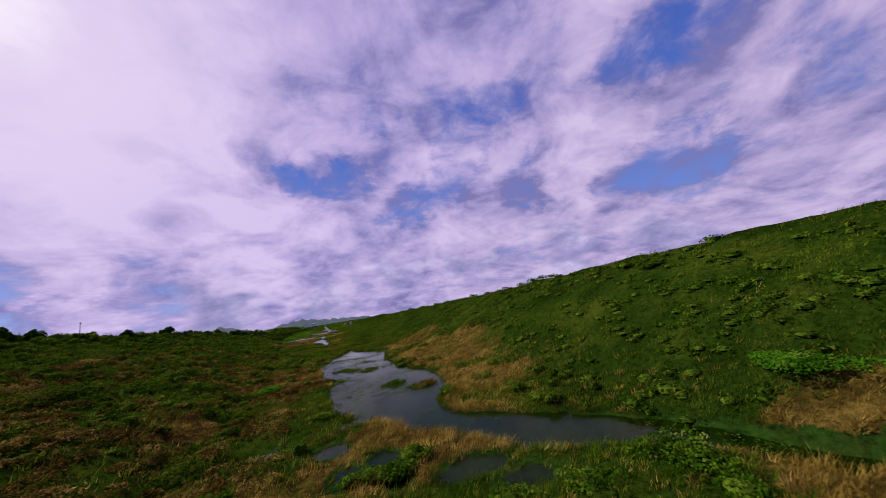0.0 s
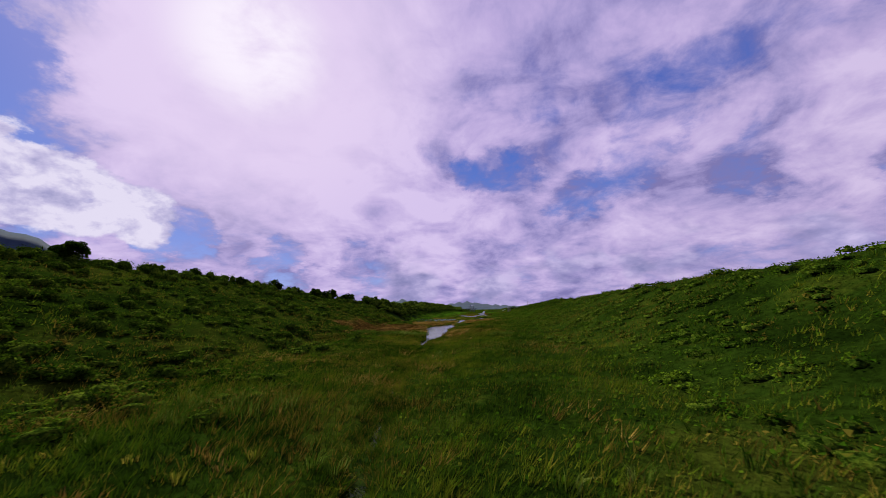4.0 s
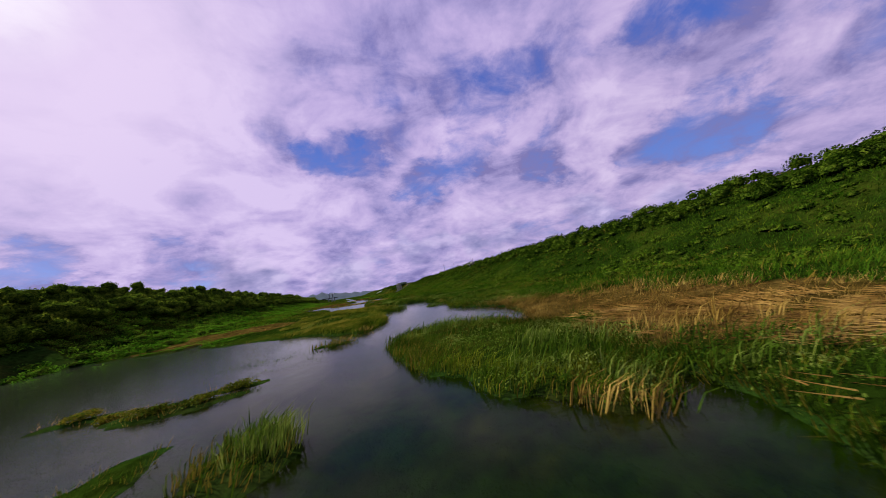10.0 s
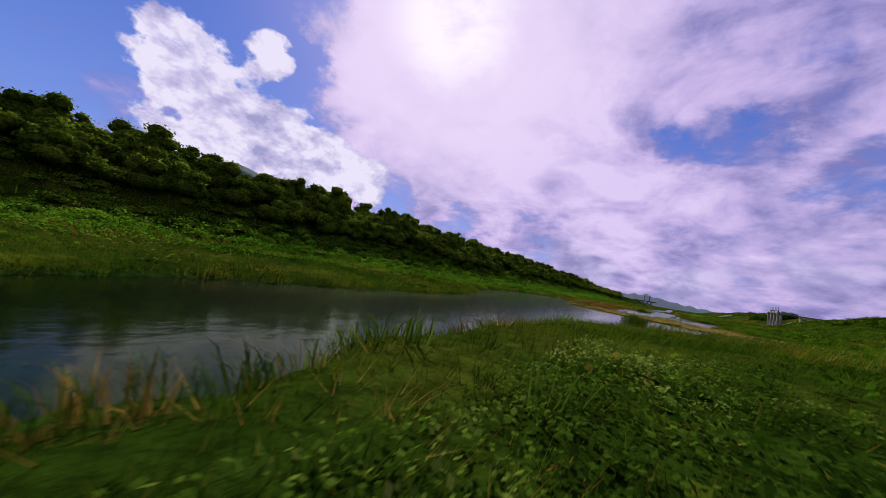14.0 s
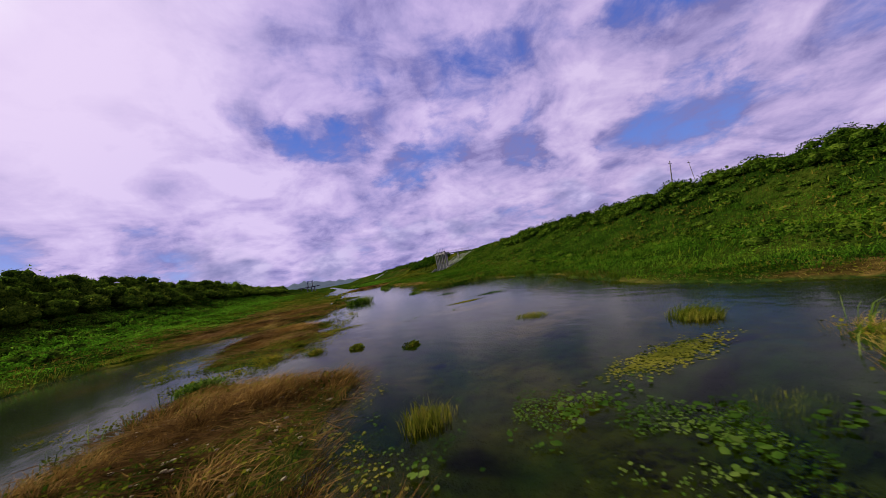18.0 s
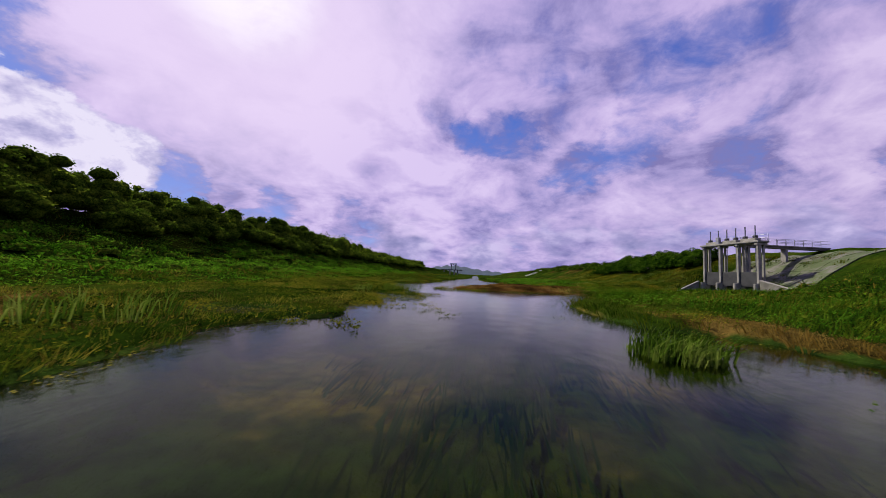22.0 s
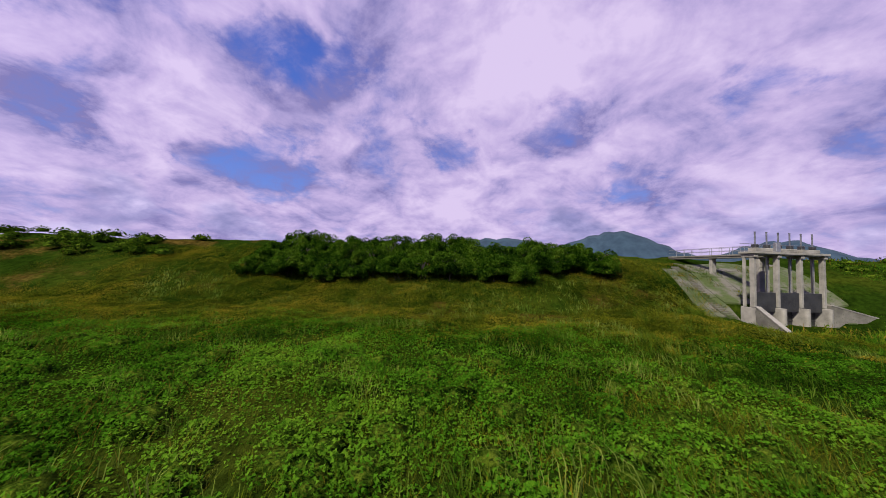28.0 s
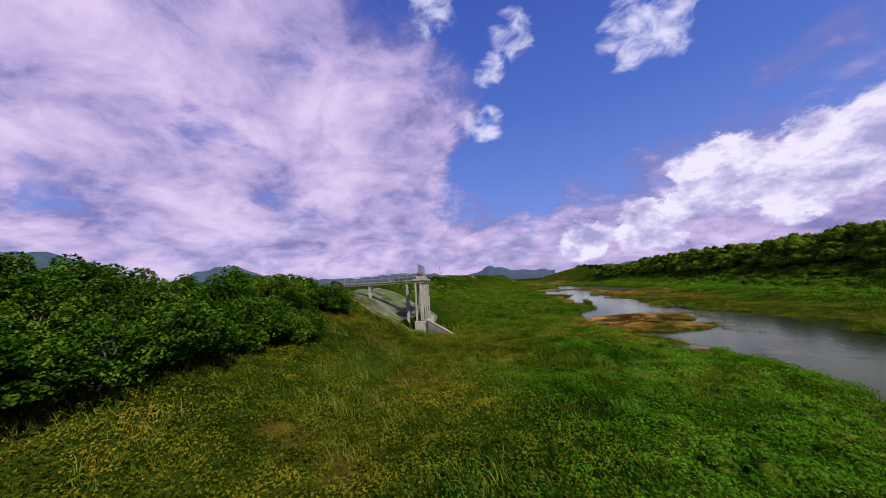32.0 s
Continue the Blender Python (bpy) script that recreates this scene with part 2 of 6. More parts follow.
def foliage(name, dark, mid, light, patch=.12, rough=.55, trans=.35, dead=None):
    """Leaves or blades: a colour for each piece and broad drifts over the ground, lit through from behind; dead: the colour of withered pieces."""
    m, n, b = material(name)
    n.tree.nodes.remove(b)
    b = n.add("ShaderNodeBsdfDiffuse")
    geo = n.add("ShaderNodeNewGeometry")
    drift = n.noise(geo.outputs["Position"], patch, 4, .6)
    clump = n.noise(geo.outputs["Position"], .6, 4, .62)
    mixv = n.math("ADD", n.math("MULTIPLY", drift, 1.35), n.math("ADD", n.math("MULTIPLY", geo.outputs["Random Per Island"], .2), n.math("MULTIPLY", clump, 1.15)))
    mixv = n.math("SUBTRACT", mixv, .85)
    c = n.ramp(mixv, (.22, dark), (.5, mid), (.84, light))
    if dead:
        wither = n.math("ADD", n.noise(geo.outputs["Position"], .055, 5, .66), n.math("MULTIPLY", n.math("SUBTRACT", geo.outputs["Random Per Island"], .5), .34))
        c = n.mix(n.math("MULTIPLY", n.smooth(wither, .55, .68), .85), c, dead)
    n.put(b.inputs["Color"], c)
    tr = n.add("ShaderNodeBsdfTranslucent")
    n.put(tr.inputs[0], c)
    mx = n.add("ShaderNodeMixShader")
    mx.inputs[0].default_value = trans
    n.link(b.outputs[0], mx.inputs[1])
    n.link(tr.outputs[0], mx.inputs[2])
    n.link(mx.outputs[0], [q for q in n.tree.nodes if q.type == "OUTPUT_MATERIAL"][0].inputs[0])
    return m


M_GRASS = foliage("green_grass", (.006, .018, .001), (.038, .082, .004), (.135, .155, .010), .07, .6, .25, (.17, .115, .018))
M_STALK = foliage("weed_stalks", (0.0204, 0.036, 0.0024), (0.084, 0.104, 0.008), (0.2945, 0.228, 0.03325), .16, .7, .4)
M_DRY = foliage("dry_grass", (.055, .034, .007), (.21, .13, .024), (.48, .33, .085), .11, .7, .3)
M_OLIVE = foliage("olive_leaves", (.018, .028, .002), (.092, .104, .007), (.215, .165, .015), .14, .6, .35)
M_MAT = foliage("brown_stalks", (.025, .013, .004), (.085, .048, .011), (.29, .185, .05), .2, .7, .2)
M_RUST = foliage("lodged_grass", (.030, .016, .004), (.17, .092, .022), (.40, .25, .07), .2, .7, .2)
M_REED = foliage("reed", (0.0108, 0.03, 0.0024), (0.0528, 0.1, 0.008), (0.19, 0.228, 0.04275), .2, .6, .35)
M_HERB = foliage("herb_leaves", (0.00495, 0.0165, 0.000825), (0.027, 0.0705, 0.003), (0.0945, 0.1485, 0.0081), .08, .6, .25, (.13, .095, .014))
M_VINE = foliage("vine_leaves", (.014, .050, .002), (.054, .158, .007), (.125, .245, .015), .09, .6, .45)
M_SWARD = foliage("long_grass", (.010, .032, .002), (.042, .108, .006), (.125, .185, .012), .08, .6, .3)
M_BUSH = foliage("bush_leaves", (0.00495, 0.0143, 0.0011), (0.02475, 0.0555, 0.003), (0.0855, 0.1305, 0.009), .13, .7, .35)
M_SHRUB = foliage("shrub_leaves", (.008, .026, .002), (.034, .082, .005), (.085, .150, .012), .3, .7, .3)
M_THICKET = foliage("thicket_leaves", (.014, .034, .003), (.060, .105, .008), (.165, .200, .018), .13, .7, .5)
# the mass of leaves inside a crown, seen between its outer sprays; the dark tones are painted shade
M_CORE, n, b = material("shaded_leaf_mass")
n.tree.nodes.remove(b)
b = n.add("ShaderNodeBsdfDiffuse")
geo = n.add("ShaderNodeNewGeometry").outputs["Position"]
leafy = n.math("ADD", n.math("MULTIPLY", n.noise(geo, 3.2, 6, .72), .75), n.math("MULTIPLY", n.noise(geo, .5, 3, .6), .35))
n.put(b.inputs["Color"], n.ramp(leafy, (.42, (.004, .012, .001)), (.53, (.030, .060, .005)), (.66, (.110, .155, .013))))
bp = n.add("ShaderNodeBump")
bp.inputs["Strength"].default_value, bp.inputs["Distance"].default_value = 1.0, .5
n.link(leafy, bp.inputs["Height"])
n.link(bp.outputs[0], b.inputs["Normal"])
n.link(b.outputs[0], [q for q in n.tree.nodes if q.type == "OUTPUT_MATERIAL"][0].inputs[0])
M_WEED = foliage("water_weed", (.004, .012, .002), (.010, .028, .003), (.022, .045, .005), .3, .8, .1)
M_ALGAE = foliage("algae", (.03, .04, .006), (.085, .085, .010), (.17, .155, .022), .5, .8, .1)
M_LILY = foliage("floating_leaves", (.010, .026, .003), (.028, .058, .006), (.075, .105, .018), .6, .7, .1)
M_CONC = surface("concrete", (.15, .14, .122), (.27, .25, .225), .9, .85, .25, (.22, .2, .17))
M_CONC_D = surface("stained_concrete", (.09, .083, .07), (.19, .175, .15), .7, .9, .3, (.09, .085, .06))
M_STEEL = surface("gate_steel", (.022, .022, .025), (.045, .045, .048), .8, .55, .1, (.05, .045, .04), .3)
M_RAIL = surface("galvanised_rail", (.20, .20, .22), (.32, .32, .34), 3.0, .45, 0, None, .6)
M_SCREW = surface("screw_stem", (.12, .12, .13), (.25, .25, .27), 2.0, .4, .1, None, .6)
M_POLE = surface("weathered_pole", (.12, .1, .085), (.24, .21, .18), 2.0, .9, .2)
M_BARK = surface("bark", (.05, .04, .03), (.11, .09, .065), 3.0, .95, .4)
M_STONE = surface("stone_pitching", (.040, .058, .010), (.105, .096, .080), .40, .9, .5, (.060, .068, .026), spread=(.47, .60))
M_GRAVEL = surface("gravel", (.18, .135, .06), (.40, .31, .15), 3.5, .9, .3, (.11, .085, .04))
# the hills' blue is distance haze, painted into the base colour
M_FARHILL = surface("hazy_wooded_hill", (.010, .026, .048), (.022, .046, .072), .012, 1.0, 0)
M_WHITE = surface("white_paint", (.6, .6, .62), (.8, .8, .82), 1.0, .6, 0)

# the soil and low cover: green, straw and mud in drifts
M_GROUND, n, b = material("grassy_ground")
geo = n.add("ShaderNodeNewGeometry").outputs["Position"]
dry = n.add("ShaderNodeAttribute", attribute_name="straw").outputs["Fac"]
wet = n.add("ShaderNodeAttribute", attribute_name="mud").outputs["Fac"]
silt = n.add("ShaderNodeAttribute", attribute_name="silt").outputs["Fac"]
g1 = n.ramp(n.noise(geo, .09, 6, .62), (.32, (.006, .014, .0015)), (.5, (.016, .034, .003)), (.68, (.046, .060, .006)))
g2 = n.ramp(n.noise(geo, .5, 6, .65), (.3, (.022, .017, .004)), (.5, (.07, .047, .010)), (.7, (.17, .11, .026)))
fine = n.noise(geo, 2.6, 6, .7)
edge = n.math("ADD", dry, n.math("MULTIPLY", n.math("SUBTRACT", fine, .5), .8))
c = n.mix(n.smooth(edge, .35, .65), g1, g2)
mud = n.ramp(n.noise(geo, .22, 6, .62), (.3, (.005, .012, .003)), (.44, (.018, .046, .006)), (.56, (.020, .036, .006)), (.68, (.046, .056, .010)))
pale = n.ramp(n.noise(geo, .16, 5, .6), (.34, (.008, .016, .004)), (.45, (.030, .058, .008)), (.56, (.045, .055, .010)), (.66, (.17, .13, .026)))
mud = n.mix(silt, mud, pale)
bed = n.add("ShaderNodeAttribute", attribute_name="stones").outputs["Fac"]
shingle = n.ramp(n.noise(geo, 5.0, 4, .7), (.36, (.09, .066, .026)), (.48, (.24, .18, .075)), (.62, (.42, .33, .16)))
c = n.mix(n.math("MULTIPLY", bed, n.smooth(n.math("ADD", n.noise(geo, .5, 4, .6), n.math("MULTIPLY", fine, .4)), .55, .8)), c, shingle)
c = n.mix(n.smooth(n.math("ADD", wet, n.math("MULTIPLY", n.math("SUBTRACT", fine, .5), .5)), .4, .7), c, mud)
# noise-dark patches: shade in the gaps between tufts, put into the ground colour
gap_shade = n.add("ShaderNodeMix", data_type="RGBA", blend_type="MULTIPLY")
gap_shade.inputs[0].default_value = .7
n.link(c, gap_shade.inputs[6])
n.link(n.ramp(n.noise(geo, 1.7, 5, .7), (.34, (.14, .14, .14)), (.60, (1, 1, 1))), gap_shade.inputs[7])
n.tree.nodes.remove(b)
b = n.add("ShaderNodeBsdfDiffuse")
n.put(b.inputs["Color"], gap_shade.outputs[2])
n.link(b.outputs[0], [q for q in n.tree.nodes if q.type == "OUTPUT_MATERIAL"][0].inputs[0])
bp = n.add("ShaderNodeBump")
bp.inputs["Strength"].default_value, bp.inputs["Distance"].default_value = .8, .3
n.link(fine, bp.inputs["Height"])
n.link(bp.outputs[0], b.inputs["Normal"])

# shallow clear water over a weedy bed
M_WATER = bpy.data.materials.new("river_water")
M_WATER.use_nodes = True
n = Nodes(M_WATER.node_tree)
geo = n.add("ShaderNodeNewGeometry").outputs["Position"]
st = n.add("ShaderNodeMapping")
n.link(geo, st.inputs[0])
st.inputs["Scale"].default_value = (1.0, .55, 1.0)
rip = n.math("ADD", n.noise(st.outputs[0], 1.1, 3, .5), n.math("MULTIPLY", n.noise(st.outputs[0], 7.0, 2, .5), .12))
bp = n.add("ShaderNodeBump")
sep_ = n.add("ShaderNodeSeparateXYZ")
n.link(geo, sep_.inputs[0])
riffle = n.math("MULTIPLY", n.math("MULTIPLY", n.smooth(sep_.outputs[1], 442.0, 444.5), n.smooth(sep_.outputs[1], 449.0, 446.8)), n.smooth(sep_.outputs[0], 9.0, 8.2))
rip = n.math("ADD", rip, n.math("MULTIPLY", n.math("MULTIPLY", n.noise(geo, 9.0, 2, .6), riffle), 1.2))
side = n.math("MULTIPLY", n.smooth(sep_.outputs[0], -7.0, -12.0), n.smooth(sep_.outputs[1], 490.0, 470.0))
rip = n.math("ADD", rip, n.math("MULTIPLY", n.math("MULTIPLY", n.noise(geo, 4.0, 3, .6), side), 1.1))
bp.inputs["Strength"].default_value, bp.inputs["Distance"].default_value = .34, .05
n.link(rip, bp.inputs["Height"])
fr = n.add("ShaderNodeFresnel")
fr.inputs["IOR"].default_value = 1.33
n.link(bp.outputs[0], fr.inputs["Normal"])
gl = n.add("ShaderNodeBsdfGlossy")
gl.inputs["Roughness"].default_value = .10
gl.inputs["Color"].default_value = (.66, .72, .60, 1)
n.link(bp.outputs[0], gl.inputs["Normal"])
tr = n.add("ShaderNodeBsdfTransparent")
tr.inputs[0].default_value = (.36, .38, .13, 1)
mx = n.add("ShaderNodeMixShader")
n.link(n.math("MULTIPLY", n.math("POWER", fr.outputs[0], 1.5), 1.75, clamp=True), mx.inputs[0])
n.link(tr.outputs[0], mx.inputs[1])
n.link(gl.outputs[0], mx.inputs[2])
n.link(mx.outputs[0], n.add("ShaderNodeOutputMaterial").inputs[0])


# ---------------------------------------------------------------- the lie of the land
def hash2(i, j, seed):
    v = np.sin(i * 127.1 + j * 311.7 + seed * 74.7) * 43758.5453
    return v - np.floor(v)


def value_noise(x, y, seed=0):
    i, j = np.floor(x), np.floor(y)
    u, v = x - i, y - j
    u, v = u * u * (3 - 2 * u), v * v * (3 - 2 * v)
    a, b_ = hash2(i, j, seed), hash2(i + 1, j, seed)
    c_, d_ = hash2(i, j + 1, seed), hash2(i + 1, j + 1, seed)
    return (a * (1 - u) + b_ * u) * (1 - v) + (c_ * (1 - u) + d_ * u) * v


def fractal(x, y, size, seed=0, octaves=4):
    """Noise about 0, from -1 to 1, with lumps of the given size in metres."""
    total, amp, s = 0, 1.0, 1.0 / size
    for k in range(octaves):
        total = total + amp * (value_noise(x * s + 17 * k, y * s - 9 * k, seed + k) * 2 - 1)
        amp, s = amp * .5, s * 2.03
    return total / 1.6


def step(v, lo, hi):
    t = np.clip((v - lo) / (hi - lo), 0, 1)
    return t * t * (3 - 2 * t)


# water's edges down the valley: y, left x, right x
REACH_1 = [(-60, 40, 46), (10, 32, 37), (17, 29, 34), (21, 27.5, 31.5), (25, 24.5, 31), (29, 21, 29), (34, 16.5, 26), (39, 13, 23), (43, 10.5, 20),
           (49, 7, 15), (55, 3.5, 14), (61, 0, 19), (69, -1.2, 20.5), (79, -.5, 20.2),
           (87, .2, 18), (96, -2, 17), (105, -2.2, 17), (115, -2.6, 16.6), (123, -4, 18), (128, -5, 20), (131, -.6, 22), (138, .6, 21), (143, 1.4, 17.5), (150, 5, 13), (157, 7, 11),
           (165, 8.5, 9.2), (190, 4, 4.6), (215, 0, .8), (228, -2, 0), (238, -2.4, 1.8), (248, -5, 1.0)]
REACH_2 = [(260, -7.4, .2), (275, -10, .8), (290, -13, -.2), (302, -12, 1), (306, -11.8, 3.2), (310, -11.6, .2), (314, -10.9, -1), (318, -7.7, -3), (323, -6.5, -3.6),
           (332, -5.4, -2), (337, -5.2, 3), (342, -5, 4), (346, -5.2, 2.2), (350, -5.4, -1.2), (357, -5.7, -1), (364, -6, .4), (372, -9, 6), (381, -9, 8), (390, -10, 10),
           (400, -3, 13), (408, 0, 12.4), (416, 1, 11.5), (425, 2, 14.5), (432, 5, 13.8), (438, 6, 14), (444, 5, 15.5), (449.3, 3.6, 16), (450.6, 3, 10), (454, .4, 8.4), (460, -4, 5.6)]
REACH_3 = [(472, -10, 3), (485, -10, 2), (500, -11, 6), (512, -16, 16), (520, -20, 20), (530, -23, 20), (541, -26, 18), (553, -27, 15),
           (565, -27, 18), (577, -25, 22), (583, -18, 22), (585.5, -5, 22), (590, -2.4, 22), (592.5, -2.6, 14.5), (596, -2, 11), (601, -1.5, 10.6), (606, -.4, 14), (612, -3, 17),
           (617, -.2, 16.5), (622, -1, 14.4), (628, -2.4, 13.4)]
REACH_4 = [(634, -3, 16), (638, -1.8, 15.4), (642, .4, 12), (646, -1, 11.8), (652, -3, 12.6), (656, -1.2, 15.5), (662, -3.6, 18), (668, -7.6, 19), (676, -9.2, 19), (684, -7.6, 16.5), (689, -7, 14.4), (693, -6.6, 12.6), (697, -6.4, 11.4),
           (703, -6.2, 10.2), (712, -6, 10.8), (722, -6, 11), (732, -6, 11), (745, -5, 8), (770, -2, 5), (830, 0, 5), (1200, -6, 2)]
EDGE = np.array(REACH_1 + REACH_2 + REACH_3 + REACH_4, float)
BRANCH = [(-6, 383), (-12, 379.5), (-20, 377), (-50, 371), (-95, 382), (-95, 450), (-54, 438), (-32, 428), (-14, 416), (-2, 403)]
SPIT = [(-11, 545), (-9, 538), (-5, 535), (1, 531), (10, 529), (19, 524), (26, 521), (30, 528), (26, 535), (14, 543), (9, 546), (6, 544.5),
        (4, 541.5), (0, 540.5), (-3.5, 543), (-4.5, 547.5), (-3.5, 553.5), (-6, 556.5), (-9, 557.5), (-11.5, 551)]
# low islands and mats: x, y, half width, half length, height
ISLETS = [(4, 384.5, 5, 10.5, .5), (-8.5, 571, 3.6, 9, .18), (9.4, 672.6, 7.4, 3.2, .18), (11.8, 683, 7.6, 3.2, .22),
          (-6, 377, 1.2, 1.4, .3), (-11.8, 385.7, 2.2, .8, .2), (-16.2, 388, 1.6, .6, .2), (-9.5, 387.6, 1.4, .5, .2), (-5.1, 398.3, 2.0, .8, .2), (-21, 386, 3, .6, .2), (11.5, 74, 2.4, 2.0, .25), (15.2, 67.6, 2.6, 1.6, .2), (5.1, 101, 1.8, 1.4, .2), (8.4, 96.5, 2.0, 1.0, .2), (2.4, 104.5, 2.4, 1.2, .2), (9.6, 98, 2.2, 1.0, .15),
          (-4, 604, 2.5, 2.5, .1)]


# small pools among the tussocks: x, y, half width, half length
POOLS = [(-.4, 47, 2.2, 2.2), (.5, 40, 1.8, 2.4), (4, 41, 2.0, 2.6), (4.6, 36, 1.6, 1.6), (11, 34.5, 2.6, 2.0), (13.5, 30.5, 2.2, 1.6), (-6, 52, 2.0, 1.6), (1.5, 55, 2.4, 2.0),
         (-5.4, 595, 3.4, 2.0), (-10, 593.6, 2.6, 1.2), (-3.2, 593.6, 1.3, .8), (-7, 613, 2.4, 1.0), (-5.5, 622, 2.0, .9), (-6, 640, 2.2, 1.0),
         (-6.4, 563.4, 1.4, .8), (-9.4, 566, 1.6, .9), (-6.6, 568.6, 1.3, .8), (-9.2, 572, 1.5, .8), (-6.6, 574.4, 1.2, .7), (-10, 577, 1.3, .7)]


def poly_distance(x, y, pts):
    """Signed distance to a closed outline, negative inside."""
    d = np.full(x.shape, 1e9)
    inside = np.zeros(x.shape, bool)
    for (ax, ay), (bx, by) in zip(pts, pts[1:] + pts[:1]):
        ex, ey = bx - ax, by - ay
        t = np.clip(((x - ax) * ex + (y - ay) * ey) / (ex * ex + ey * ey), 0, 1)
        d = np.minimum(d, np.hypot(x - ax - t * ex, y - ay - t * ey))
        cross = ((ay > y) != (by > y)) & (x < (bx - ax) * (y - ay) / ((by - ay) or 1e-9) + ax)
        inside ^= cross
    return np.where(inside, -d, d)


def shore(x, y):
    """Metres inland from the water's edge; negative out on the water."""
    wx = x + fractal(x, y, 7, 3) * 1.3 + fractal(x, y, 1.8, 8, 3) * .7
    wy = y + fractal(x, y, 7, 5) * 1.3 + fractal(x, y, 1.8, 6, 3) * .5
    xl, xr = np.interp(wy, EDGE[:, 0], EDGE[:, 1]), np.interp(wy, EDGE[:, 0], EDGE[:, 2])
    d = np.maximum(xl - wx, wx - xr)
    d = np.minimum(d, poly_distance(wx, wy, BRANCH))
    d = np.maximum(d, -poly_distance(wx, wy, SPIT) * .8)
    pool = low(x, y) * np.clip(fractal(x, y, 4.5, 53) - .02, 0, 1) * 10
    d = np.where(((y > 562) | (y < 480)) & (d < 9), d - pool, d)
    for ix, iy, rx, ry, h in ISLETS:
        near = (abs(x - ix) < rx + 4) & (abs(y - iy) < ry + 4)
        if near.any():
            q = np.hypot((wx[near] - ix) / rx, (wy[near] - iy) / ry)
            d[near] = np.maximum(d[near], (1 - q) * min(rx, ry) * .55)
    for ix, iy, rx, ry in POOLS:
        near = (abs(x - ix) < rx + 3) & (abs(y - iy) < ry + 3)
        if near.any():
            q = np.hypot((wx[near] - ix) / rx, (wy[near] - iy) / ry)
            d[near] = np.minimum(d[near], (q - 1) * min(rx, ry) * .6)
    return d


RIGHT_CREST = np.array([(-100, 66, 16.5), (60, 64, 16), (130, 63, 13.6), (250, 62, 12.4), (400, 61, 10.6), (560, 61, 9.0), (620, 60, 8.0), (700, 60, 7.9),
                        (800, 61, 8.4), (1200, 62, 9.0)])
LEFT_CREST = np.array([(-100, 86, 20), (120, 80, 20.5), (250, 72, 17.5), (330, 64, 12.5), (390, 58, 9.0), (500, 55, 8.0), (700, 54, 7.6), (1200, 54, 7.5)])
LEFT_TOE = np.array([(-100, 14), (120, 16), (250, 26), (330, 36), (390, 42), (500, 37), (700, 34), (1200, 34)])


def low(x, y):
    """Where the flats lie low and muddy: 1 there, 0 elsewhere."""
    a = step(-x, 5, 11) * step(y, 336, 350) * (1 - step(y, 440, 470))
    a = np.maximum(a, step(y, 512, 520) * (1 - step(y, 556, 562)) * (1 - step(x, 24, 30)) * step(x, -14, -10))
    a = np.maximum(a, step(y, 684, 692) * (1 - step(y, 699, 708)) * (1 - step(x, 13, 21)) * step(x, 0, 4))
    return np.maximum(a, step(-x, -3, 2) * step(y, 545, 560) * (1 - step(y, 690, 710)) * (1 - step(-x, 20, 28)))


def height(x, y, d=None):
    x, y = np.asarray(x, float), np.asarray(y, float)
    if d is None:
        d = shore(x, y)
    bank = np.where(d > 0, .1 + .42 * step(d, 0, 1.4) + .7 * step(d, 1, 18) - low(x, y) * (.3 * step(d, 0, 1.4) + .6 * step(d, 1, 18)), -1.1 * step(-d, -.2, 3.2))
    bank = bank + fractal(x, y, 9, 11) * .28 * step(d, 0, 5) + fractal(x, y, 2.0, 21, 3) * .2 * step(d, -.3, 2.5)
    bank = bank - .75 * step(x, 24, 34) * (1 - step(np.abs(y - 682), 7, 14)) * step(d, 2, 8)
    rx = np.interp(y, RIGHT_CREST[:, 0], RIGHT_CREST[:, 1])
    rz = np.interp(y, RIGHT_CREST[:, 0], RIGHT_CREST[:, 2])
    toe = 40.0 - 10 * step(y, 420, 100)
    right = rz * step(x, toe - 6, rx + 4) * .5 + rz * .5 * np.clip((x - toe) / (rx - toe), 0, 1)
    pit = step(np.abs(y - 682), 16, 8)
    right = right * (1 - pit) + pit * np.minimum(right, rz * step(x, 42.5, rx))
    right = np.where((np.abs(y - 682.2) < 6.2) & (x < 47.2), 0, right)
    right = right - np.clip(x - rx - 9, 0, 22) * .3
    lx = np.interp(y, LEFT_CREST[:, 0], LEFT_CREST[:, 1])
    lz = np.interp(y, LEFT_CREST[:, 0], LEFT_CREST[:, 2])
    lt = np.interp(y, LEFT_TOE[:, 0], LEFT_TOE[:, 1])
    left = lz * np.clip((-x - lt) / (lx - lt), 0, 1) ** (.85 + .95 * step(y, 340, 430))
    left = left - np.clip(-x - lx - 8, 0, 22) * .3
    lumps = (fractal(x, y, 14, 31) * .6 + fractal(x, y, 5, 35, 2) * .45) * step(np.maximum(right, left), .3, 3)
    return bank + np.maximum(right, 0) + np.maximum(left, 0) + lumps


